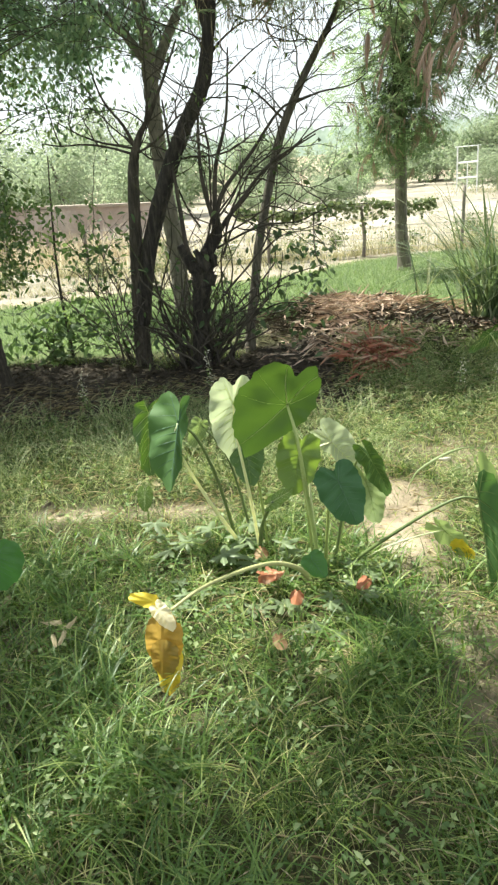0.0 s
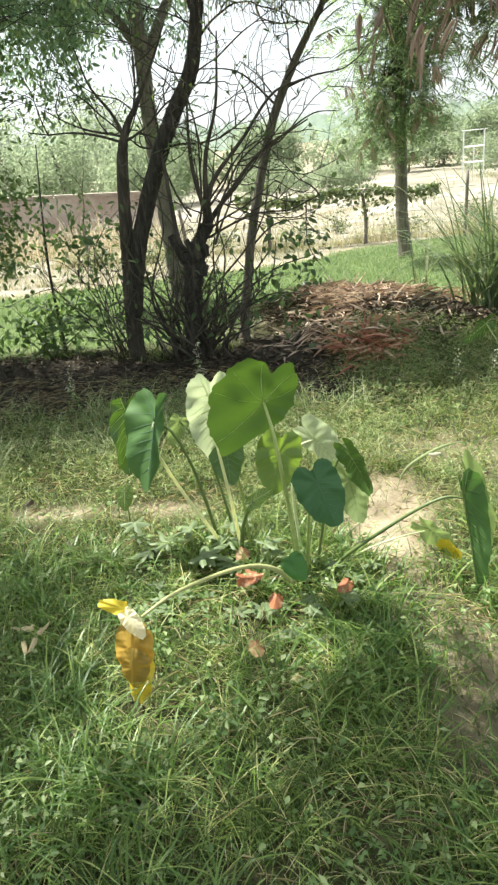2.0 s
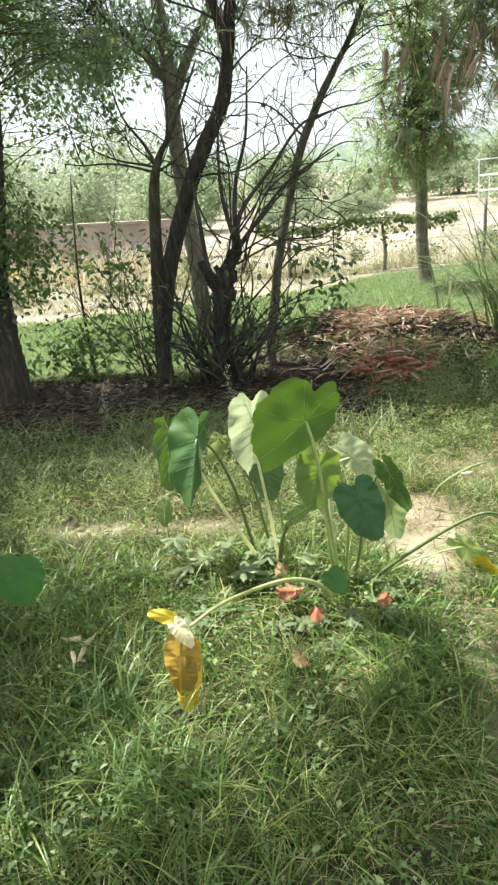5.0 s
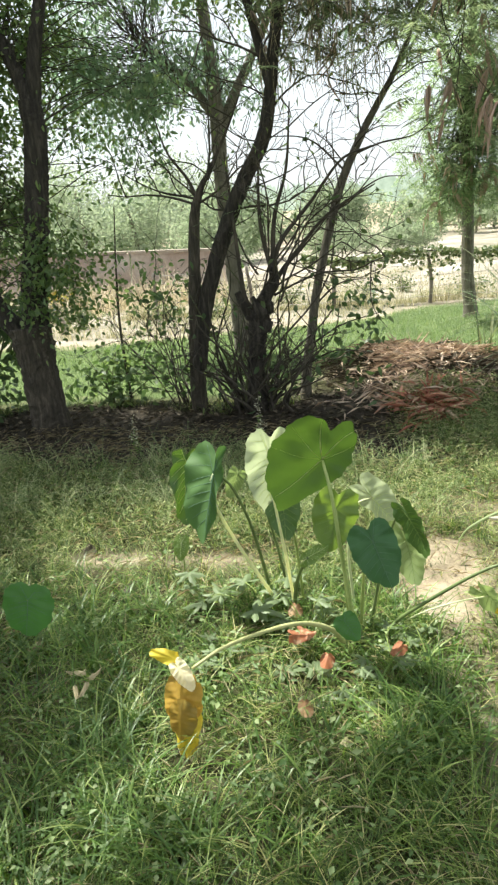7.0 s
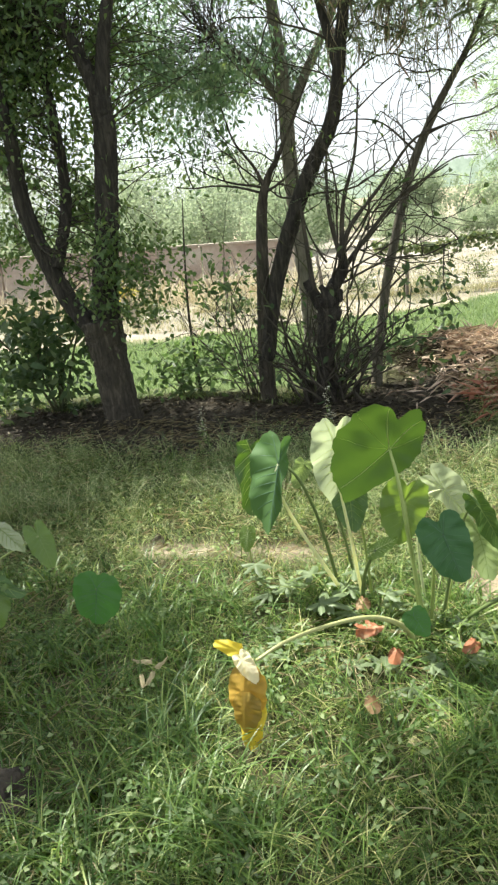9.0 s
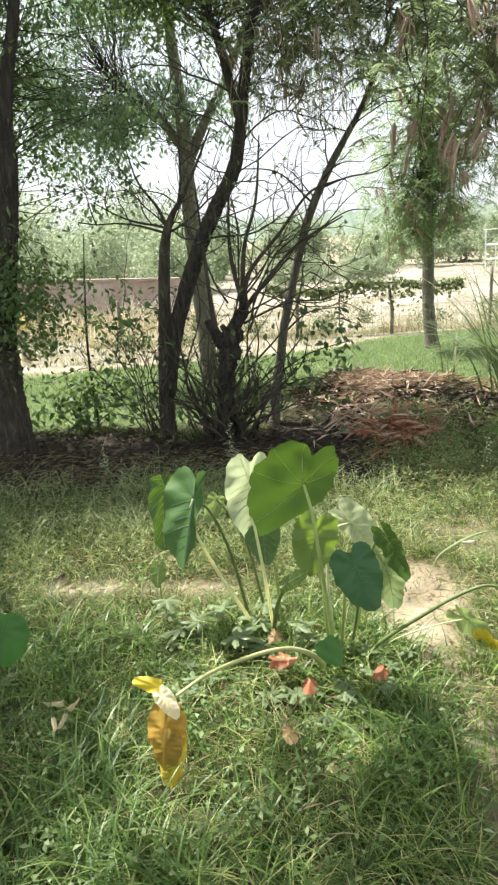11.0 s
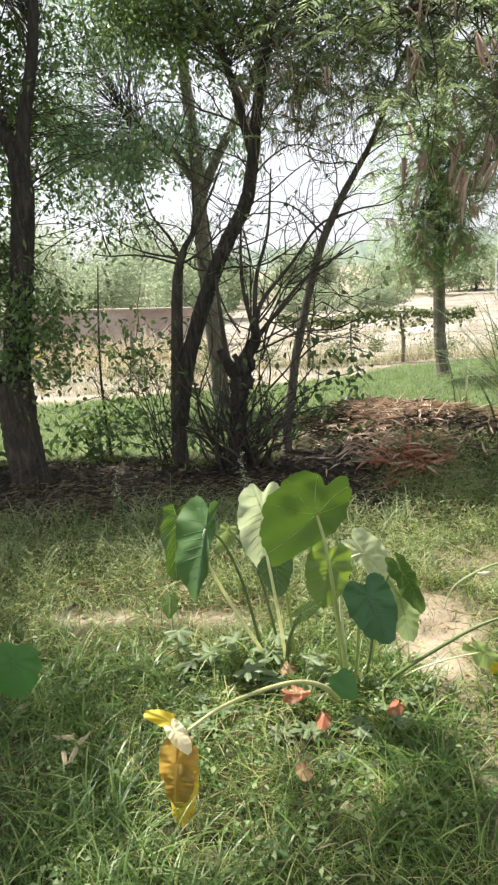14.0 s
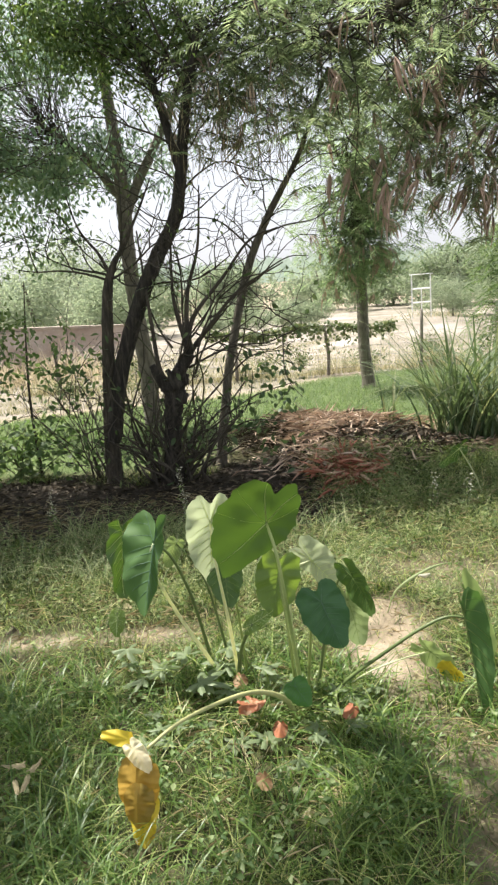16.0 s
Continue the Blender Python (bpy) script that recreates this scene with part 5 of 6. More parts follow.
RTp = [(1.12, 9.7, -0.2), (1.1, 9.7, 0.05), (1.06, 9.7, 0.51), (1.06, 9.7, 1.08), (1.05, 9.7, 1.49), (1.05, 9.7, 2.01), (1.03, 9.7, 2.62), (1.09, 9.7, 3.43), (1.1, 9.7, 4.2)]
limb(rt, "trunk", RTp, [0.125, 0.092, 0.08, 0.076, 0.074, 0.07, 0.06, 0.045, 0.03], M_BARK_GREY, 17, 12, 0.04)
L1 = [(1.05, 9.7, 2.3), (0.9, 9.6, 2.8), (0.65, 9.5, 3.3), (0.4, 9.4, 3.6)]
L2 = [(1.05, 9.7, 2.2), (1.3, 9.6, 2.7), (1.7, 9.5, 3.2), (2.2, 9.4, 3.5)]
limb(rt, "limb", L1, [0.04, 0.015], M_BARK_GREY, 18)
limb(rt, "limb", L2, [0.04, 0.015], M_BARK_GREY, 19)
p1, c1, _ = crown_points(rng, (1.05, 9.3, 2.65), (1.1, 0.7, 1.5), 230, 7, 0.17, 0.1, lambda p: p[2] > 1.5)
p2, c2, _ = crown_points(rng, (0.88, 9.35, 1.75), (0.5, 0.35, 0.6), 70, 7, 0.12, 0.1, lambda p: p[0] < 1.35 and p[2] > 1.25)
p1, c1 = np.vstack([p2, p1]), np.vstack([c2, c1])
tagged(place_part("crown", mesh_from("crown", *fronds(rng, p1, 8), M_FEATHER), rt, "feathery drooping foliage"), kind="stuff")
tagged(place_part("twigwork", mesh_from("twigwork", *twigs_to(rng, c1, [RTp[4:], L1, L2], 0.01), M_TWIG), rt), kind="stuff")
tagged(place_part("hanging_spray", mesh_from("hanging_spray", *fronds(rng, DRAPE, 8, (0.12, 0.2)), M_FEATHER), dt, "olive feathery drape"), kind="stuff")
hang_pods(rt, rng, np.vstack([c1[:150:2] - [0, 0.15, 0.05], np.array([1.22, 9.15, 1.76]) + rng.normal(0, 0.07, (9, 3))]))

# nearer pod tree whose branches hang into the clearing from outside
nt_ = thing("overhanging_pod_tree", (4.2, 5.6, 0.0), "tall feathery tree with long low branches full of brown pods", "tree")
N0 = [(4.2, 5.6, -0.1), (4.1, 5.6, 1.2), (3.9, 5.5, 2.4), (3.6, 5.5, 3.6), (3.2, 5.4, 4.6)]
N1 = [(3.9, 5.5, 2.3), (3.0, 5.4, 3.1), (2.0, 5.3, 3.4), (1.0, 5.2, 3.35), (0.2, 5.2, 3.15)]
N2 = [(3.65, 5.5, 3.4), (2.6, 5.6, 4.0), (1.4, 5.7, 4.1), (0.2, 5.8, 3.8), (-0.7, 5.8, 3.3)]
N3 = [(3.95, 5.5, 2.1), (3.0, 5.0, 2.6), (2.2, 4.8, 2.7), (1.4, 4.8, 2.55)]
limb(nt_, "trunk", N0, [0.17, 0.13, 0.12, 0.09, 0.06], M_BARK_GREY, 20, 12, 0.04)
N4 = [(3.65, 5.5, 3.3), (3.1, 6.3, 3.9), (2.5, 7.1, 4.25), (1.7, 7.7, 4.35)]
for k, l in enumerate((N1, N2, N3, N4)):
    limb(nt_, "limb", l, [0.07, 0.04, 0.03, 0.012], M_BARK, 21 + k)
p1, c1, _ = crown_points(rng, (1.25, 5.2, 2.75), (1.3, 0.5, 1.0), 140, 6, 0.17, 0.1, lambda p: p[2] > 1.98 + 0.6 * max(0, 0.45 - p[0]))
p2, c2, _ = crown_points(rng, (0.05, 5.6, 3.2), (1.25, 0.4, 0.65), 68, 9, 0.18, 0.1, lambda p: p[2] > 2.6)
# p3 and its limb N4 are added to shade the bush below
p3, c3, _ = crown_points(rng, (1.95, 7.6, 4.3), (1.2, 0.7, 0.35), 55, 8, 0.18, 0.1)
pp = np.vstack([p1, p2, p3])
tagged(place_part("crown", mesh_from("crown", *fronds(rng, pp, 13, (0.17, 0.33)), M_FEATHER_NEAR), nt_, "feathery drooping foliage"), kind="stuff")
tagged(place_part("twigwork", mesh_from("twigwork", *twigs_to(rng, np.vstack([c1, c2, c3]), [N1, N2, N3, N4], 0.009), M_TWIG), nt_), kind="stuff")
p7, c7, _ = crown_points(rng, (-0.42, 5.5, 2.78), (0.6, 0.25, 0.38), 30, 4, 0.11, 0.1, lambda p: p[2] > 2.45 + 0.3 * max(0, -0.3 - p[0]))
tagged(place_part("low_spray", mesh_from("low_spray", *fronds(rng, p7, 10), M_FEATHER_NEAR), nt_, "sparse feathery spray"), kind="stuff")
tagged(place_part("twigwork", mesh_from("twigwork", *twigs_to(rng, c7, [N2], 0.008), M_TWIG), nt_), kind="stuff")
hang_pods(nt_, rng, np.vstack([c7[::2], c1[c1[:, 2] < 2.35], np.vstack([c1[:120], c2[:40:2]]) - [0, 0.12, 0.05],
                              np.stack([rng.uniform(0.55, 1.6, 20), rng.uniform(4.95, 5.4, 20), rng.uniform(2.05, 2.4, 20)], -1)]))

# dead strands caught in the fork of the twin-stemmed tree
strands = []
for k in range(150):
    x, z = rng.uniform(-0.85, 0.1), rng.uniform(2.5, 3.05)
    y, L = 5.38 + rng.normal(0, 0.08), rng.uniform(0.15, 0.45)
    w = rng.normal(0, 0.035, 4)
    strands.append(tube([(x, y, z), (x + w[0], y + w[1], z - 0.4 * L), (x + w[2], y + w[3], z - L)], [0.003, 0.008, 0.002], 4, 8, 0.05, k, 0.4))
tagged(place_part("dry_strand", mesh_from("dry_strand", *join(strands), M_THATCH), dt, "pale dead strands hanging among the twigs"), kind="stuff")

# unseen shade tree beside the path, added so its crown shades the near grass
so = thing("shade_tree", (-5.6, 0.6, 0.0), "unseen spreading tree, added to shade the near grass", "tree")
rng = np.random.default_rng(28)
S0 = [(-5.6, 0.6, -0.1), (-5.55, 0.7, 1.5), (-5.4, 1.0, 3.0), (-5.0, 1.4, 4.3)]
S1 = [(-5.3, 1.1, 3.2), (-4.8, 2.0, 4.2), (-4.6, 3.0, 4.8), (-4.5, 3.9, 5.0)]
S2 = [(-5.1, 1.3, 4.0), (-4.0, 1.6, 4.8), (-2.6, 1.8, 5.1), (-1.2, 1.9, 5.2)]
limb(so, "trunk", S0, [0.2, 0.16, 0.14, 0.1], M_BARK, 24, 12)
limb(so, "limb", S1, [0.08, 0.02], M_BARK, 25)
limb(so, "limb", S2, [0.08, 0.02], M_BARK, 26)
def open_crown(p):
    """Keeps a gap in the shade tree's crown, where the sun comes through."""
    return ((p[0] + 3.05) / 0.36) ** 2 + ((p[1] - 3.15) / 0.36) ** 2 > 1


p1, c1, _ = crown_points(rng, (-2.9, 2.2, 5.0), (2.1, 0.85, 0.5), 112, 48, 0.12, 0.05, open_crown)
p2, c2, _ = crown_points(rng, (-4.3, 3.4, 5.0), (1.0, 0.95, 0.4), 70, 55, 0.15, 0.05)
p3, c3, _ = crown_points(rng, (-1.85, 2.8, 5.0), (1.0, 0.48, 0.35), 14, 46, 0.1, 0.05)
p5, c5, _ = crown_points(rng, (-3.6, 3.1, 5.0), (0.6, 0.45, 0.3), 18, 44, 0.1, 0.05, open_crown)
p6, c6, _ = crown_points(rng, (-2.4, 3.0, 5.0), (0.75, 0.5, 0.25), 22, 30, 0.17, 0.02, open_crown)
p5, c5 = np.vstack([p5, p6]), np.vstack([c5, c6])
p4, c4, _ = crown_points(rng, (-4.85, 4.75, 5.1), (0.75, 0.8, 0.4), 50, 55, 0.15, 0.05)
tagged(place_part("crown", mesh_from("crown", *crown_leaves(rng, np.vstack([p1, p2, p3, p4, p5]), (0.06, 0.12), (0.03, 0.05)), M_TREE_LEAF), so), kind="stuff")
tagged(place_part("twigwork", mesh_from("twigwork", *twigs_to(rng, np.vstack([c1, c2, c3, c4, c5]), [S0, S1, S2], 0.012), M_TWIG), so), kind="stuff")

# thin sapling and low weeds behind the forked tree
sp_ = thing("sapling", (-2.33, 5.75, 0.0), "thin bare sapling with a few leaves near its foot", "sapling")
rng = np.random.default_rng(29)
limb(sp_, "stem", [(-2.33, 5.75, -0.03), (-2.34, 5.75, 0.66), (-2.3, 5.75, 1.19), (-2.24, 5.75, 1.7)], [0.014, 0.011, 0.008, 0.004], M_TWIG, 27, 6)
pl = np.vstack([np.stack([-2.5 + rng.normal(0, 0.19, 300), 5.72 + rng.normal(0, 0.12, 300), np.clip(0.26 + rng.normal(0, 0.13, 300), 0.05, 0.52)], -1),
                np.stack([-2.2 + rng.normal(0, 0.12, 90), 5.74 + rng.normal(0, 0.06, 90), 0.4 + rng.normal(0, 0.12, 90)], -1)])
tagged(place_part("leaves", mesh_from("leaves", *crown_leaves(rng, pl, (0.06, 0.13), (0.026, 0.05), 0.4, True), M_SAPLING), sp_), kind="stuff")
tw = [tube([(-2.45 + rng.normal(0, 0.06), 5.72, -0.02), (-2.45 + rng.normal(0, 0.15), 5.72, 0.25), (-2.45 + rng.normal(0, 0.22), 5.72, 0.48)], [0.006, 0.002], 4, 6) for _ in range(9)]
tagged(place_part("twigwork", mesh_from("twigwork", *join(tw), M_SHOOT), sp_), kind="stuff")

# low leafy branch tree to the left of the twin stems
bb = thing("low_bush", (-1.95, 5.7, 0.0), "sparse low bush with thin arching twigs", "shrub")
for k in range(14):
    a = rng.uniform(-0.6, 0.35)
    h = rng.uniform(0.4, 1.2)
    o, _ = spray(rng, (-1.78 + rng.normal(0, 0.05), 5.66, -0.03), (1.2 * a, rng.normal(0, 0.2), 1.0), h, 0.007, 2, 0.1)
    tagged(place_part("branch", mesh_from("branch", *join(o), M_TWIG), bb), kind="stuff")
pl = np.vstack([np.stack([-1.93 + rng.normal(0, 0.24, 250), 5.65 + rng.normal(0, 0.15, 250), 0.95 + rng.normal(0, 0.17, 250)], -1), np.stack([-2.0 + rng.normal(0, 0.25, 90), 5.65 + rng.normal(0, 0.15, 90), 0.35 + rng.normal(0, 0.15, 90)], -1)])
tagged(place_part("leaves", mesh_from("leaves", *crown_leaves(rng, pl, (0.04, 0.09), (0.022, 0.045), 0.6, True), M_SAPLING), bb), kind="stuff")


# ---------------------------------------------------------------- reeds and dark bush
def reed_clump(rng, cx, cy, n, h, spread, curl):
    root = np.stack([cx + rng.normal(0, spread, n), cy + rng.normal(0, spread, n), np.zeros(n)], -1)
    root[:, 2] = height(root[:, 0], root[:, 1]) - 0.01
    return blades(root, ways(rng, n), rng.uniform(0.4, 1.0, n) * h, rng.uniform(0.016, 0.034, n), rng.uniform(*curl, n), 12)


rng = np.random.default_rng(31)
for cx, cy, n, h, s, cu in ((1.3, 5.95, 60, 1.45, 0.07, (0.05, 0.9)), (1.5, 6.05, 90, 1.65, 0.11, (0.1, 1.2)), (1.85, 6.2, 150, 1.75, 0.16, (0.4, 1.4)), (0.83, 6.4, 12, 0.75, 0.025, (0.0, 0.5))):
    tagged(new("tall_reed_grass", mesh_from("tall_reed_grass", *reed_clump(rng, cx, cy, n, h, s, cu), M_REED)), "tall arching grey-green reed grass", "grass", "reed clumps", "stuff")
db = thing("dense_bush", (2.72, 7.4, 0.0), "dense dark bush with fine feathery leaves", "shrub")
p1, c1, _ = crown_points(rng, (2.68, 7.3, 1.1), (0.78, 0.5, 1.15), 380, 8, 0.12, 0.15)
tagged(place_part("foliage", mesh_from("foliage", *fronds(rng, p1, 8), M_SAPLING), db), kind="stuff")
BS = [(2.72, 7.4, -0.05), (2.7, 7.4, 0.8), (2.68, 7.35, 1.8)]
limb(db, "stem", BS, [0.05, 0.02], M_BARK, 33, 8)
tagged(place_part("twigwork", mesh_from("twigwork", *twigs_to(rng, c1, [BS], 0.008), M_TWIG), db), kind="stuff")

# ---------------------------------------------------------------- heap of dead leaves
hp = thing("dead_leaf_heap", (0.35, 6.0, 0.0), "heap of dry brown and rust-red palm leaves on earth", "leaf heap")
rng = np.random.default_rng(32)


def heap_strips(rng, n, cx, cy, rx, ry, length, width, lift=0.0):
    x, y = cx + rng.normal(0, rx, n), cy + rng.normal(0, ry, n)
    p = np.stack([x, y, height(x, y) + lift + rng.uniform(0.0, 0.07, n) + 0.05 * np.clip(wave(4 * x, 4 * y), 0, 1)], -1)
    return leaf_cloud(p, ways(rng, n) * [1, 0.8, 1] + [0, 0, 0.3] * rng.normal(size=(n, 1)), rng.normal(0, 0.5, (n, 3)) + [0, 0, 1], rng.uniform(*length, n), rng.uniform(*width, n))


tagged(place_part("dry_leaves", mesh_from("dry_leaves", *join([heap_strips(rng, 3600, 0.2, 6.3, 0.23, 0.28, (0.06, 0.24), (0.005, 0.019), 0.01), heap_strips(rng, 1000, 0.72, 6.6, 0.24, 0.14, (0.06, 0.24), (0.005, 0.017)), heap_strips(rng, 480, 0.2, 5.4, 0.3, 0.2, (0.06, 0.2), (0.007, 0.024), 0.01), heap_strips(rng, 260, 1.5, 5.7, 0.2, 0.1, (0.06, 0.2), (0.005, 0.015))]), M_STRAW), hp, "straw-coloured dry leaf strips"), kind="stuff")
tagged(place_part("dark_leaves", mesh_from("dark_leaves", *join([heap_strips(rng, 1700, 0.68, 5.75, 0.3, 0.2, (0.04, 0.16), (0.01, 0.035)), heap_strips(rng, 1100, -0.38, 6.15, 0.17, 0.2, (0.03, 0.12), (0.004, 0.014))]), M_LITTER), hp, "dark brown leaf strips in the heap"), kind="stuff")
tagged(place_part("rust_leaves", mesh_from("rust_leaves", *heap_strips(rng, 210, 0.27, 5.02, 0.125, 0.11, (0.09, 0.26), (0.014, 0.04), 0.02), M_RUST), hp, "rust-red dead leaf strips"), kind="stuff")
for pts in ([(-0.1, 5.2, 0.05), (0.3, 5.4, 0.14), (0.7, 5.7, 0.2)], [(0.0, 5.9, 0.2), (0.35, 6.2, 0.3), (0.6, 6.4, 0.28)], [(0.2, 5.15, 0.05), (0.5, 5.2, 0.08), (0.75, 5.35, 0.1)]):
    place_part("stick", mesh_from("stick", *tube(pts, [0.014, 0.01, 0.006], 6, 10, 0.05, 3), M_BARK), hp)
v, f = leaf_cloud(np.array([[-0.22, 6.62, height(-0.22, 6.62) + 0.04], [-0.14, 6.58, height(-0.14, 6.58) + 0.04], [-0.12, 6.66, height(-0.12, 6.66) + 0.05]]), np.array([[1, 0.2, 0.1], [0.5, 0.6, 0.2], [-1, 0.1, 0.1]]), np.array([[0, -0.4, 1.0]] * 3), np.array([0.2, 0.16, 0.14]), np.array([0.09, 0.08, 0.06]), 0.2)
tagged(new("plastic_scrap", mesh_from("plastic_scrap", v, f, M_SCRAP)), "crumpled whitish plastic scrap on the heap", "litter")

# ---------------------------------------------------------------- small things near the plant
rng = np.random.default_rng(33)


def lobed_leaf(c, size, yaw, tilt, seed):
    """A palm-lobed weed leaf with five fingers."""
    th = np.linspace(-2.5, 2.5, 61)
    r = size * (0.36 + 0.64 * (0.5 + 0.5 * np.cos(2 * np.pi * th)) ** 0.9) * (1 - 0.15 * np.abs(th)) * (1 + 0.1 * np.sin(25 * th + seed) + 0.06 * np.sin(7 * th + 2 * seed))
    rings = []
    for k in (0.35, 0.7, 1.0):
        q = r * k
        rings.append(np.stack([q * np.sin(th), q * np.cos(th), 0.1 * q * np.cos(2 * np.pi * th) - 0.22 * q * q / size + 0.05 * size * k * np.sin(3 * th + seed)], -1))
    m = np.array((Matrix.Rotation(yaw, 3, "Z") @ Matrix.Rotation(tilt, 3, "X")))
    v = np.vstack([[[0, 0, 0.02 * size]], *rings]) @ m.T + c
    i = np.arange(60)
    f = [np.stack([np.zeros(60, int), i + 2, i + 1], -1)]
    for k in range(2):
        a = 1 + 61 * k + i
        f += [np.stack([a, a + 1, a + 62], -1), np.stack([a, a + 62, a + 61], -1)]
    return v, np.vstack(f)


def lobed_weed(x, y, n, spread, size, tall):
    w = thing("lobed_weed", (x, y, float(height(np.array(x), np.array(y)))), "low weed with pale palm-lobed leaves", "weed", "lobed weeds")
    for k in range(n):
        a = rng.uniform(0, 6.28)
        d = rng.uniform(0.3, 1.0) * spread
        c = np.array([x + d * np.cos(a), y + d * np.sin(a), rng.uniform(0.4, 1.0) * tall])
        place_part("leaf", mesh_from("leaf", *lobed_leaf(c, size * rng.uniform(0.75, 1.25), rng.uniform(0, 6.28), rng.uniform(-0.3, 0.3), k), M_LOBED), w)
        place_part("stalk", mesh_from("stalk", *tube([(x, y, 0), ((x + c[0]) / 2, (y + c[1]) / 2, c[2] * 0.8), tuple(c)], [0.003, 0.002], 5, 7), M_PETIOLE), w)


for x, y, n, s, z, h in ((-0.84, 2.38, 5, 0.12, 0.095, 0.17), (-0.56, 2.3, 7, 0.16, 0.09, 0.17), (-0.38, 2.2, 6, 0.14, 0.08, 0.12), (-0.1, 2.0, 11, 0.15, 0.055, 0.11),
                         (-0.72, 2.0, 5, 0.1, 0.06, 0.1), (-0.15, 1.82, 5, 0.11, 0.05, 0.07), (-0.5, 1.95, 3, 0.13, 0.07, 0.09), (0.02, 2.16, 4, 0.08, 0.07, 0.12), (-0.28, 1.88, 5, 0.14, 0.065, 0.08), (-0.95, 1.3, 4, 0.07, 0.06, 0.07), (-0.6, 1.2, 4, 0.09, 0.06, 0.06)):
    lobed_weed(x, y, n, s, z, h)


def dead_leaf(x, y, size, yaw, mat, label, z=0.04, wide=1.0):
    lf = Leaf((x, y, z + 0.02), (x + size * math.cos(yaw), y + size * math.sin(yaw), z), (0.2, -0.4, 1.0), 0.7 * wide, 0.6 * wide, 0.6, -0.3, 0.05, x * 10, 0.5)
    tagged(new("dead_leaf", mesh_from("dead_leaf", *lf.blade(), mat)), label, "dead leaf", "dead leaves")


for x, y, s, a, m, z in ((-0.43, 2.02, 0.075, 0.3, M_ORANGE, 0.115), (-0.38, 2.04, 0.06, 2.2, M_ORANGE, 0.11), (-0.3, 1.92, 0.06, 4.5, M_ORANGE, 0.1), (-0.05, 1.98, 0.055, 4.0, M_ORANGE, 0.11),
                         (-0.45, 2.26, 0.07, 4.6, M_WITHERED, 0.08), (-0.36, 1.7, 0.06, 4.9, M_WITHERED, 0.08), (-1.62, 2.1, 0.06, 1.0, M_WITHERED, 0.03)):
    dead_leaf(x, y, s, a, m, "curled orange-brown dead leaf in the grass", z)
for x, y, s, a in ((-1.1, 1.74, 0.055, 1.4), (-1.14, 1.77, 0.06, 3.0), (-1.1, 1.7, 0.05, 4.6), (-1.13, 1.68, 0.045, 5.2)):
    dead_leaf(x, y, s, a, M_THATCH, "pale dried curled leaf scrap in the grass", 0.115, 0.42)
for k in range(22):
    x, y = rng.uniform(-1.9, 0.6), rng.uniform(0.9, 3.2)
    dead_leaf(x, y, rng.uniform(0.025, 0.05), rng.uniform(0, 6.28), M_LITTER if k % 3 else M_THATCH, "small dry brown leaf lying in the grass", 0.035)


def flower_stalk(x, y, h):
    """A thin upright weed with small pale florets along its top."""
    w = thing("flowering_weed", (x, y, gz(x, y)), "thin upright weed with tiny whitish florets", "weed", "flowering weeds")
    lean = rng.normal(0, 0.03, 2)
    top = np.array([x + lean[0], y + lean[1], gz(x, y) + h])
    place_part("stem", mesh_from("stem", *tube([(x, y, gz(x, y) - 0.01), (x + 0.3 * lean[0], y, gz(x, y) + 0.5 * h), tuple(top)], [0.003, 0.0015], 5, 10), M_SHOOT), w)
    n = 46
    u = rng.uniform(0.5, 1.0, n)
    p = np.array([x, y, gz(x, y)]) + (top - [x, y, gz(x, y)]) * u[:, None] + rng.normal(0, 0.014, (n, 3))
    tagged(place_part("florets", mesh_from("florets", *crown_leaves(rng, p, (0.008, 0.016), (0.006, 0.012), -0.3), M_FLORET), w, "tiny whitish florets"), kind="stuff")
    n = 40
    u = rng.uniform(0.02, 0.7, n)
    p = np.array([x, y, gz(x, y)]) + (top - [x, y, gz(x, y)]) * u[:, None] + rng.normal(0, 0.01, (n, 3))
    tagged(place_part("leaves", mesh_from("leaves", *crown_leaves(rng, p, (0.02, 0.05), (0.005, 0.01), 0.0), M_WEED), w), kind="stuff")


for x, y, h in ((-1.76, 4.05, 0.38), (-1.7, 4.1, 0.3), (-0.9, 4.3, 0.42), (-0.86, 4.2, 0.3), (0.9, 4.0, 0.3), (0.7, 4.1, 0.28), (1.15, 3.9, 0.3), (1.3, 4.05, 0.26)):
    flower_stalk(x, y, h)

bent = thing("bent_grass_stalk", (0.22, 2.9, 0.0), "pale arching grass stalk above worn earth", "grass stalk")
place_part("stem", mesh_from("stem", *tube([(0.22, 2.9, -0.01), (0.26, 2.9, 0.1), (0.34, 2.9, 0.165), (0.44, 2.9, 0.215), (0.53, 2.9, 0.233)], [0.003, 0.006, 0.008, 0.006, 0.002], 5, 18, 0.03, 2, 0.35), M_WIRY), bent)
place_part("seed_head", mesh_from("seed_head", *tube([(0.37, 2.895, 0.18), (0.4, 2.89, 0.178), (0.425, 2.89, 0.185)], [0.004, 0.012, 0.004], 6, 8, 0.1, 4), M_FLORET), bent)

rng = np.random.default_rng(36)
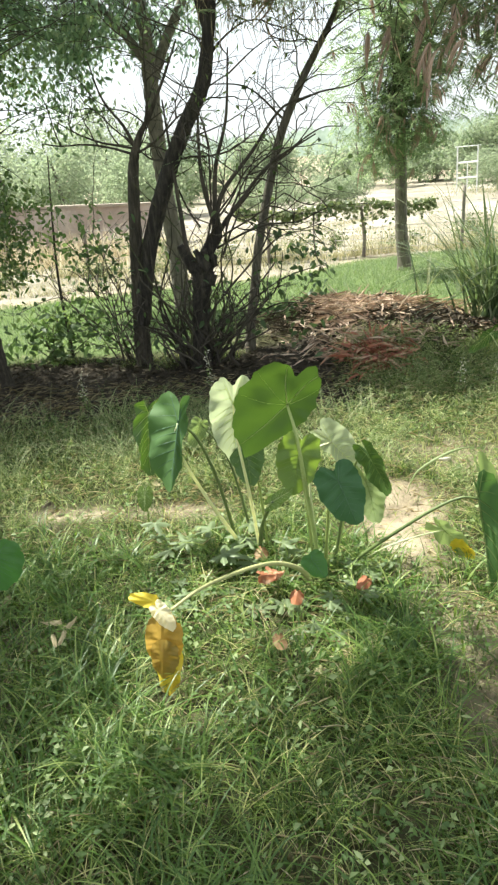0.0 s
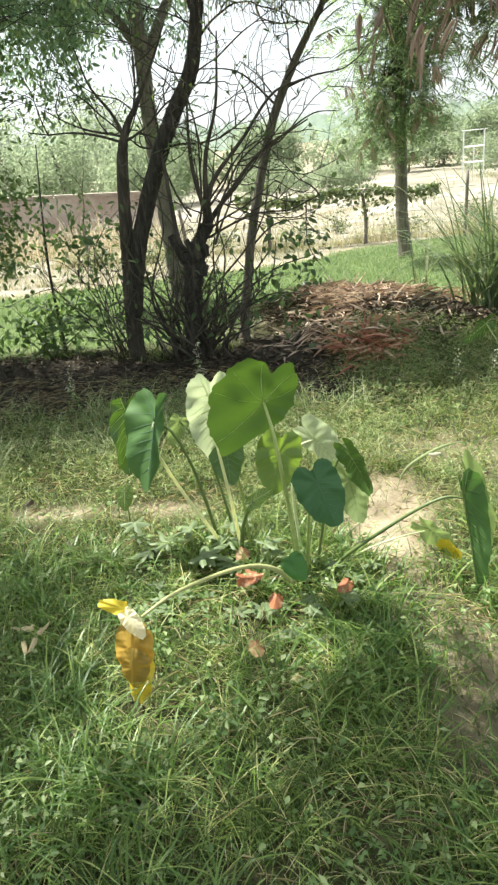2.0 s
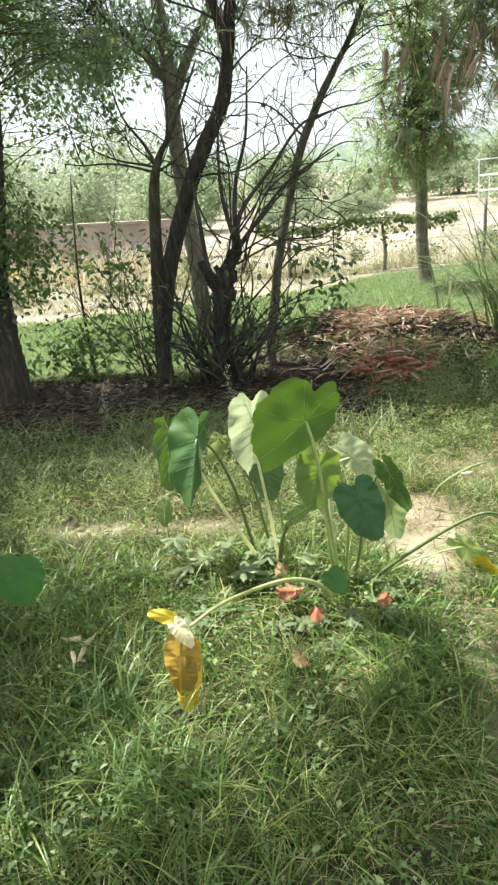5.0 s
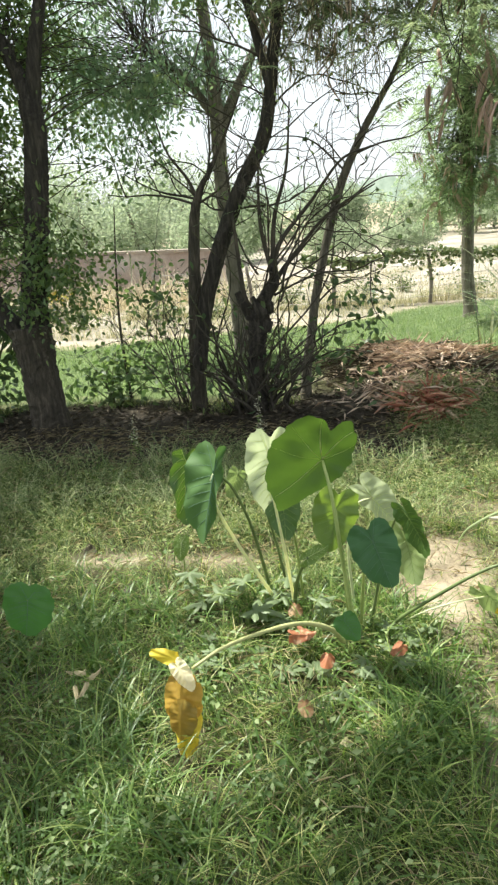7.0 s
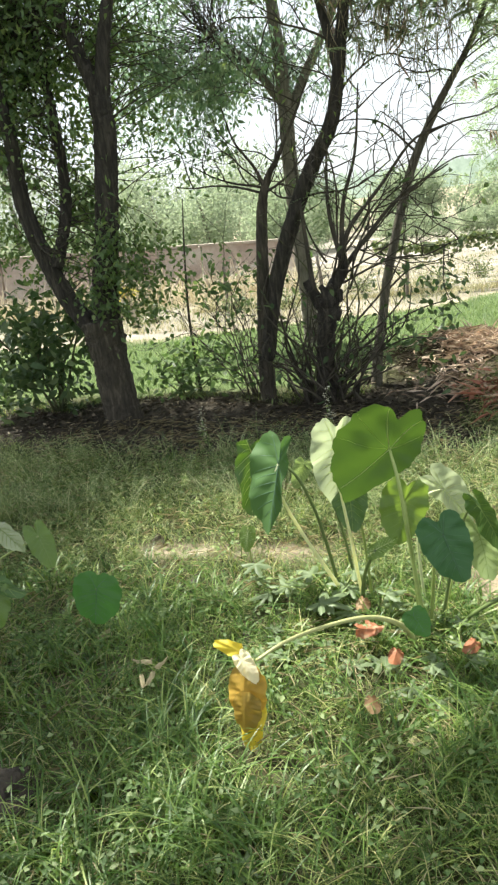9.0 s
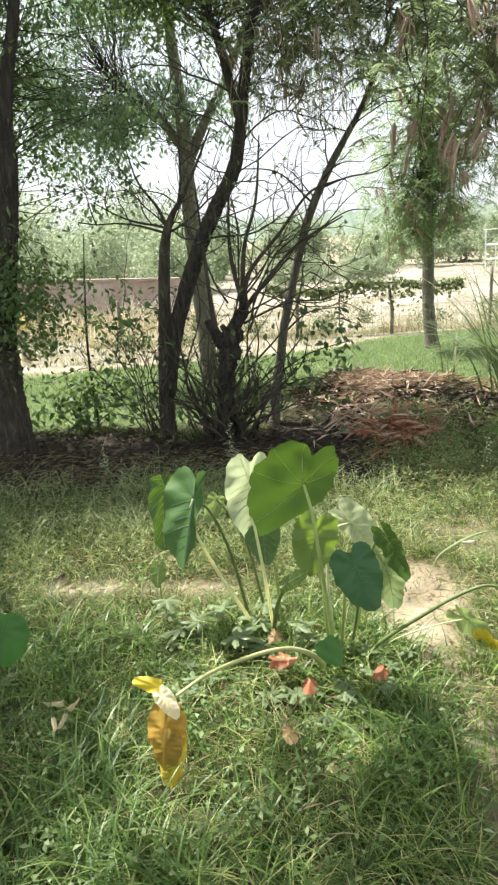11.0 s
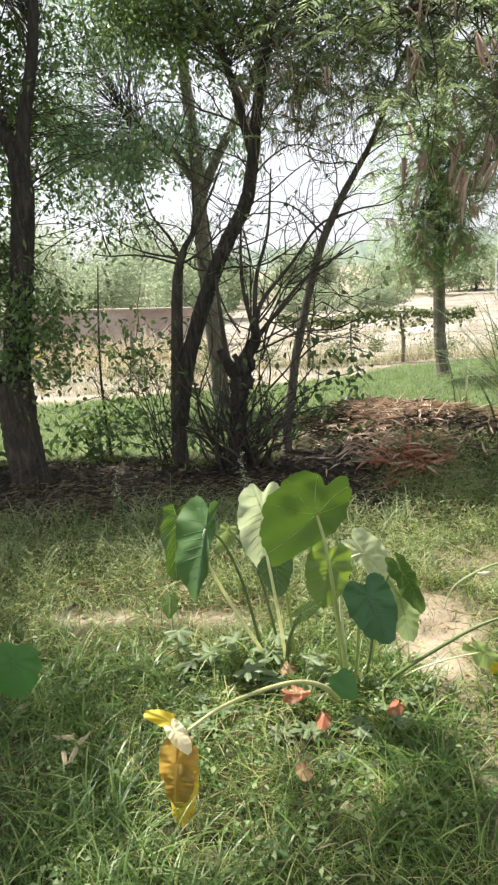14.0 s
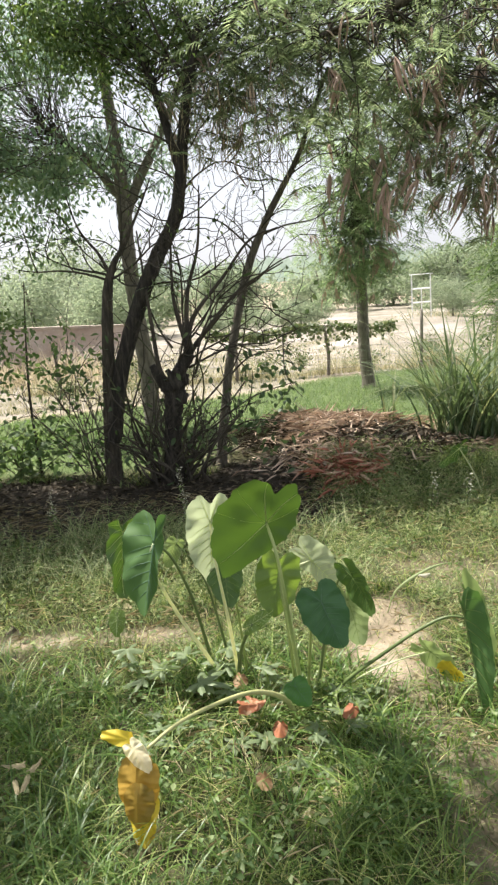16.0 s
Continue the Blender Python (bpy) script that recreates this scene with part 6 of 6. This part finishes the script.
for x, y, r in ((-1.42, 1.22, 0.11), (-1.5, 1.08, 0.09), (-1.36, 1.05, 0.06)):
    bm = bmesh.new()
    bmesh.ops.create_icosphere(bm, subdivisions=4, radius=r)
    for w in bm.verts:
        w.co *= 1 + 0.4 * noise.noise(w.co * 16 + Vector((x * 9, 0, 0))) + 0.25 * noise.noise(w.co * 42)
        w.co.z *= 0.6
    bmesh.ops.translate(bm, vec=(x, y, gz(x, y) + r * 0.25), verts=bm.verts)
    for face in bm.faces:
        face.smooth = True
    me = bpy.data.meshes.new("earth_clod")
    bm.to_mesh(me)
    bm.free()
    me.materials.append(M_CLOD)
    tagged(new("earth_clod", me), "rough lump of brown dry earth in grass", "clod", "earth clods")


# ---------------------------------------------------------------- fence, wall and far field
fence = thing("wire_fence", (0.8, 12.6, gz(0.8, 12.6)), "wire field fence on weathered posts", "fence")
POSTS = [-4.2, -2.4, -0.9, 0.77, 2.45, 4.3]
for k, x in enumerate(POSTS):
    z = gz(x, 12.6)
    place_part("post", mesh_from("post", *tube([(x, 12.6, z - 0.1), (x + 0.02, 12.6, z + 0.4), (x + 0.03 * (-1) ** k, 12.6, z + (1.05 if x > 2 else 0.85))], [0.035, 0.032, 0.028], 7, 8, 0.05, k), M_POST), fence)
wires = []
for hz in (0.12, 0.3, 0.48, 0.66, 0.8):
    wires.append(tube([(x, 12.6, gz(x, 12.6) + hz + 0.01 * math.sin(7 * x)) for x in np.linspace(-4.2, 4.3, 18)], [0.004, 0.004], 4, 36))
for x in np.arange(-4.2, 4.3, 0.16):
    wires.append(tube([(x, 12.6, gz(x, 12.6) + 0.05), (x + 0.02, 12.6, gz(x, 12.6) + 0.8)], [0.003, 0.003], 3, 3))
place_part("wire_mesh", mesh_from("wire_mesh", *join(wires), M_WIRE), fence, "thin pale wire mesh")
rng = np.random.default_rng(34)
cr = thing("creeper_hedge", (0.6, 12.55, gz(0.6, 12.55)), "leafy creeper trailing along the fence top", "creeper")
n = 1700
x = rng.uniform(-1.4, 2.0, n)
n = len(x)
x = x[rng.random(n) < 0.78 + 0.3 * np.sin(5.3 * x + 1) * np.sin(2.1 * x)]
n = len(x)
z0 = np.array([gz(a, 12.55) for a in x])
pc = np.stack([x, 12.55 + rng.normal(0, 0.07, n), z0 + 0.93 + 0.06 * np.sin(3 * x) - np.abs(rng.normal(0, 0.1, n)) * (1 + 1.2 * bumpf(x, 0, 0.75, 0, 0.35, 1))], -1)
tagged(place_part("leaves", mesh_from("leaves", *crown_leaves(rng, pc, (0.05, 0.1), (0.04, 0.08), 0.5, True), M_CREEPER), cr), kind="stuff")
place_part("vine", mesh_from("vine", *tube([(a, 12.57, gz(a, 12.57) + 0.85 + 0.05 * math.sin(3 * a)) for a in np.linspace(-1.4, 2.0, 14)], [0.012, 0.01], 5, 40, 0.1), M_TWIG), cr)
n = 32000
x, y = rng.uniform(-10, 9, n), 9.6 + 20 * rng.random(n) ** 1.6
root = np.stack([x, y, height(x, y) - 0.01], -1)[y > lawn_edge(x) + 0.4]
v, f = blades(root, ways(rng, len(root)), rng.uniform(0.06, 0.32, len(root)) * np.clip(0.7 + 0.6 * wave(0.9 * root[:, 0], 0.9 * root[:, 1]), 0.2, 1.3), rng.uniform(0.007, 0.017, len(root)), rng.uniform(0.1, 0.8, len(root)), 2)
xs, ys = rng.uniform(-5, 5, 5200), 12.7 + np.abs(rng.normal(0, 0.35, 5200))
edge = np.stack([xs, ys, height(xs, ys) - 0.01], -1)
v2, f2 = blades(edge, ways(rng, len(edge)), rng.uniform(0.15, 0.62, len(edge)) * np.clip(0.6 + 0.6 * wave(1.7 * xs, ys), 0.2, 1.2), rng.uniform(0.006, 0.014, len(edge)), rng.uniform(0.1, 0.9, len(edge)), 3)
v, f = join([(v, f), (v2, f2)])
tagged(new("dry_field_stalks", mesh_from("dry_field_stalks", v, f, M_FIELD)), "dry pale stalks on the fallow field", "dry grass", kind="stuff")

# mud-plastered boundary wall
wl = tagged(thing("boundary_wall", (-8, 18, -0.8), "low pinkish mud-plastered boundary wall", "wall"), kind="structure")
WALL_FALL = 0.064
W0, W1 = np.array([-26.0, 10.5]), np.array([-4.2, 19.3])
for k in range(9):
    a, b = W0 + (W1 - W0) * k / 9, W0 + (W1 - W0) * (k + 0.985) / 9
    z = -0.25 - WALL_FALL * 2.61 * (k - 4.8)
    bm = bmesh.new()
    bmesh.ops.create_cube(bm, size=1)
    d = Vector((*(b - a), 0))
    mid = (a + b) / 2
    bmesh.ops.scale(bm, vec=(d.length, 0.25, 2.0), verts=bm.verts)
    bmesh.ops.subdivide_edges(bm, edges=bm.edges, cuts=3, use_grid_fill=True)
    for w in bm.verts:
        w.co += Vector(rng.normal(0, 0.012, 3))
    bmesh.ops.transform(bm, matrix=Matrix.Translation((*mid, z + 0.35)) @ Matrix.Rotation(math.atan2(d.y, d.x), 4, "Z") @ Matrix.Rotation(WALL_FALL, 4, "Y"), verts=bm.verts)
    me = bpy.data.meshes.new("wall_panel")
    bm.to_mesh(me)
    bm.free()
    me.materials.append(M_PLASTER)
    place_part("wall_panel", me, wl)
    bm = bmesh.new()
    bmesh.ops.create_cube(bm, size=1)
    bmesh.ops.scale(bm, vec=(d.length, 0.33, 0.07), verts=bm.verts)
    bmesh.ops.bevel(bm, geom=bm.edges, offset=0.01, segments=1)
    bmesh.ops.transform(bm, matrix=Matrix.Translation((*mid, z + 1.385)) @ Matrix.Rotation(math.atan2(d.y, d.x), 4, "Z") @ Matrix.Rotation(WALL_FALL, 4, "Y"), verts=bm.verts)
    me = bpy.data.meshes.new("coping")
    bm.to_mesh(me)
    bm.free()
    me.materials.append(M_WALLCAP)
    place_part("coping", me, wl)

# pale dry weeds along the foot of the wall
u = rng.uniform(0.3, 1.0, 6500)
off = np.abs(rng.normal(0, 1.6, len(u))) + 0.3
wn_ = np.array([W1[1] - W0[1], W0[0] - W1[0]]) / np.hypot(*(W1 - W0))
foot = W0 + (W1 - W0) * u[:, None] + wn_ * off[:, None]
root = np.stack([foot[:, 0], foot[:, 1], height(foot[:, 0], foot[:, 1]) - 0.02], -1)
v, f = blades(root, ways(rng, len(root)), rng.uniform(0.45, 1.35, len(root)) * np.clip(0.75 + 0.5 * wave(1.3 * foot[:, 0], foot[:, 1]), 0.3, 1.2), rng.uniform(0.012, 0.03, len(root)), rng.uniform(0.1, 0.9, len(root)), 3)
tagged(new("dry_weeds", mesh_from("dry_weeds", v, f, M_PALE_STALK)), "pale dry weeds along the foot of the wall", "dry grass", kind="stuff")

# low shrubs on the fallow ground
for k, (x, y, s) in enumerate(((-5.2, 11.5, 0.4), (-3.9, 12.2, 0.35), (-2.9, 11.9, 0.3), (-1.7, 13.2, 0.4), (-0.4, 13.6, 0.35), (-6.5, 13.0, 0.5), (1.6, 13.8, 0.4), (2.9, 13.2, 0.45), (-3.2, 15.0, 0.5), (0.4, 16.0, 0.4), (3.6, 16.5, 0.55), (-8.2, 14.5, 0.5))):
    w = thing("field_shrub", (x, y, gz(x, y)), "small sparse olive shrub on dry ground", "shrub", "field shrubs")
    p, c, _ = crown_points(rng, (x, y, gz(x, y) + 0.5 * s), (s, s, 0.55 * s), 16, 22, 0.09, 0.1)
    tagged(place_part("foliage", mesh_from("foliage", *crown_leaves(rng, p, (0.04, 0.09), (0.02, 0.04), 0.2), M_CREEPER), w), kind="stuff")
    st_ = [tube([(x, y, gz(x, y) - 0.02), tuple((np.array([x, y, gz(x, y)]) + q) / 2 + [0, 0, 0.05]), tuple(q)], [0.008, 0.003], 4, 6) for q in c]
    tagged(place_part("twigwork", mesh_from("twigwork", *join(st_), M_TWIG), w), kind="stuff")

tp = thing("pole_tripod", (-5.2, 10.4, gz(-5.2, 10.4)), "leaning pale poles tied together with yellowish creeper on top", "pole frame")
for x0, y0 in ((-5.42, 10.35), (-5.0, 10.4), (-5.2, 10.65)):
    place_part("pole", mesh_from("pole", *tube([(x0, y0, gz(x0, y0) - 0.05), ((x0 - 5.17) / 2 + 0.01, (y0 + 10.42) / 2, 0.2), (-5.17 + (x0 + 5.2) * -0.2, 10.42, 0.62)], [0.032, 0.028, 0.022], 7, 10, 0.06, 3), M_PALE_POLE), tp)
p, c, _ = crown_points(rng, (-5.15, 10.42, 0.62), (0.16, 0.12, 0.16), 8, 16, 0.06, 0.1)
tagged(place_part("creeper", mesh_from("creeper", *crown_leaves(rng, p, (0.05, 0.1), (0.03, 0.05), 0.4), M_YELLOW_CREEPER), tp, "yellowish creeper leaves"), kind="stuff")

# white painted frame tower
tw_ = thing("white_frame_tower", (7.05, 34.0, -1.65), "white-painted open frame tower in the field", "tower")


def bar(name, a, b, r, mat, parent):
    v, f = tube([a, b], [r, r], 4, 2)
    return place_part(name, mesh_from(name, v, f, mat, False), parent)


for x, top in ((6.6, 0.95), (7.05, 0.31), (7.48, 0.95)):
    bar("upright", (x, 34.0, -1.7), (x, 34.0, top), 0.036 if top > 0.9 else 0.028, M_WHITE, tw_)
for z in (-0.33, 0.31):
    bar("crossbar", (6.6, 34.0, z), (7.48, 34.0, z), 0.04, M_WHITE, tw_)
bar("top_rail", (6.5, 34.0, 0.97), (7.6, 34.0, 0.97), 0.018, M_WHITE, tw_)

# far trees and bushes
rng = np.random.default_rng(35)


def far_tree(x, y, h, w, leaf, mat, seed, name="far_tree", clumps=90):
    r = np.random.default_rng(seed)
    z = gz(x, y)
    t = thing(name, (x, y, z), "distant leafy tree beyond the field, haze put into its leaf colour", "tree", "far trees")
    tr = [(x, y, z - 0.2), (x + 0.1, y, z + 0.4 * h), (x - 0.1, y, z + 0.8 * h)]
    limb(t, "trunk", tr, [0.03 * h, 0.012 * h], M_BARK_GREY, seed, 7)
    p, c, _ = crown_points(r, (x, y, z + 0.55 * h), (w, w * 0.7, 0.48 * h), clumps, 60 if clumps > 60 else 36, 0.085 * h, 0.3)
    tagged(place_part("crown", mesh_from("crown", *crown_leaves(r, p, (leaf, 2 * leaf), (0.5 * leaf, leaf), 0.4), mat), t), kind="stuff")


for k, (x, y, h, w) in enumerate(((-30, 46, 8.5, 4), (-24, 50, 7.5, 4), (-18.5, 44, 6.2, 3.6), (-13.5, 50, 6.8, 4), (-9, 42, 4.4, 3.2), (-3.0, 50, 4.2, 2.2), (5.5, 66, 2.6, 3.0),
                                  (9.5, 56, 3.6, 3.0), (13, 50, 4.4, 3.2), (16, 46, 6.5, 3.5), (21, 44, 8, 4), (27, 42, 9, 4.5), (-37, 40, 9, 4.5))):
    far_tree(x, y, h, w, 0.13, M_FAR_LEAF_HAZY, 100 + k, clumps=150)
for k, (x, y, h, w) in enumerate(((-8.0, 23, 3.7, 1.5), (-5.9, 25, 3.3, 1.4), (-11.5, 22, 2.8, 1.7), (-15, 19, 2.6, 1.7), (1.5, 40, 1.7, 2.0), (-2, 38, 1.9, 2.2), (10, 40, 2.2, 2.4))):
    far_tree(x, y, h, w, 0.075, M_FAR_LEAF_HAZY, 140 + k, "far_bush", 130)

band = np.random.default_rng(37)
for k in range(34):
    far_tree(-46 + 2.25 * k + band.uniform(-0.8, 0.8), 54 + band.uniform(-5, 6), band.uniform(2.2, 4.0), band.uniform(1.8, 2.8), 0.15, M_FAR_LEAF_HAZY, 200 + k, clumps=50)

# hazy woods on the horizon: a flat strip that glows, haze in its colour
n = 1400
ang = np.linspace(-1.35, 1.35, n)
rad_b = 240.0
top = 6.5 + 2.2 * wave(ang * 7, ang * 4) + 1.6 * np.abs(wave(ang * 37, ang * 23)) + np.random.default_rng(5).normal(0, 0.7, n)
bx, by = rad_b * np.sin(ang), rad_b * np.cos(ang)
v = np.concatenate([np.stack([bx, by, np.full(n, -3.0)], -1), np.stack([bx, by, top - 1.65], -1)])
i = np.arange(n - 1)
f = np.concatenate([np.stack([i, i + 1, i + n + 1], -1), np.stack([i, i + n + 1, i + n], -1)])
mb, nt, p = mat_base("glowing_hazy_woods")
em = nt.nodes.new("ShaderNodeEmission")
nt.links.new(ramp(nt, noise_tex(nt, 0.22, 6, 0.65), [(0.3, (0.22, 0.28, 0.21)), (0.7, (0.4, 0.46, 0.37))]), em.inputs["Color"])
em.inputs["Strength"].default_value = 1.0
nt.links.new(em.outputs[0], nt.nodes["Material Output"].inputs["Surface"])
tagged(new("backdrop", mesh_from("backdrop", v, f, mb)), "glowing strip coloured as hazy pale green woods on the horizon", "backdrop", kind="structure")
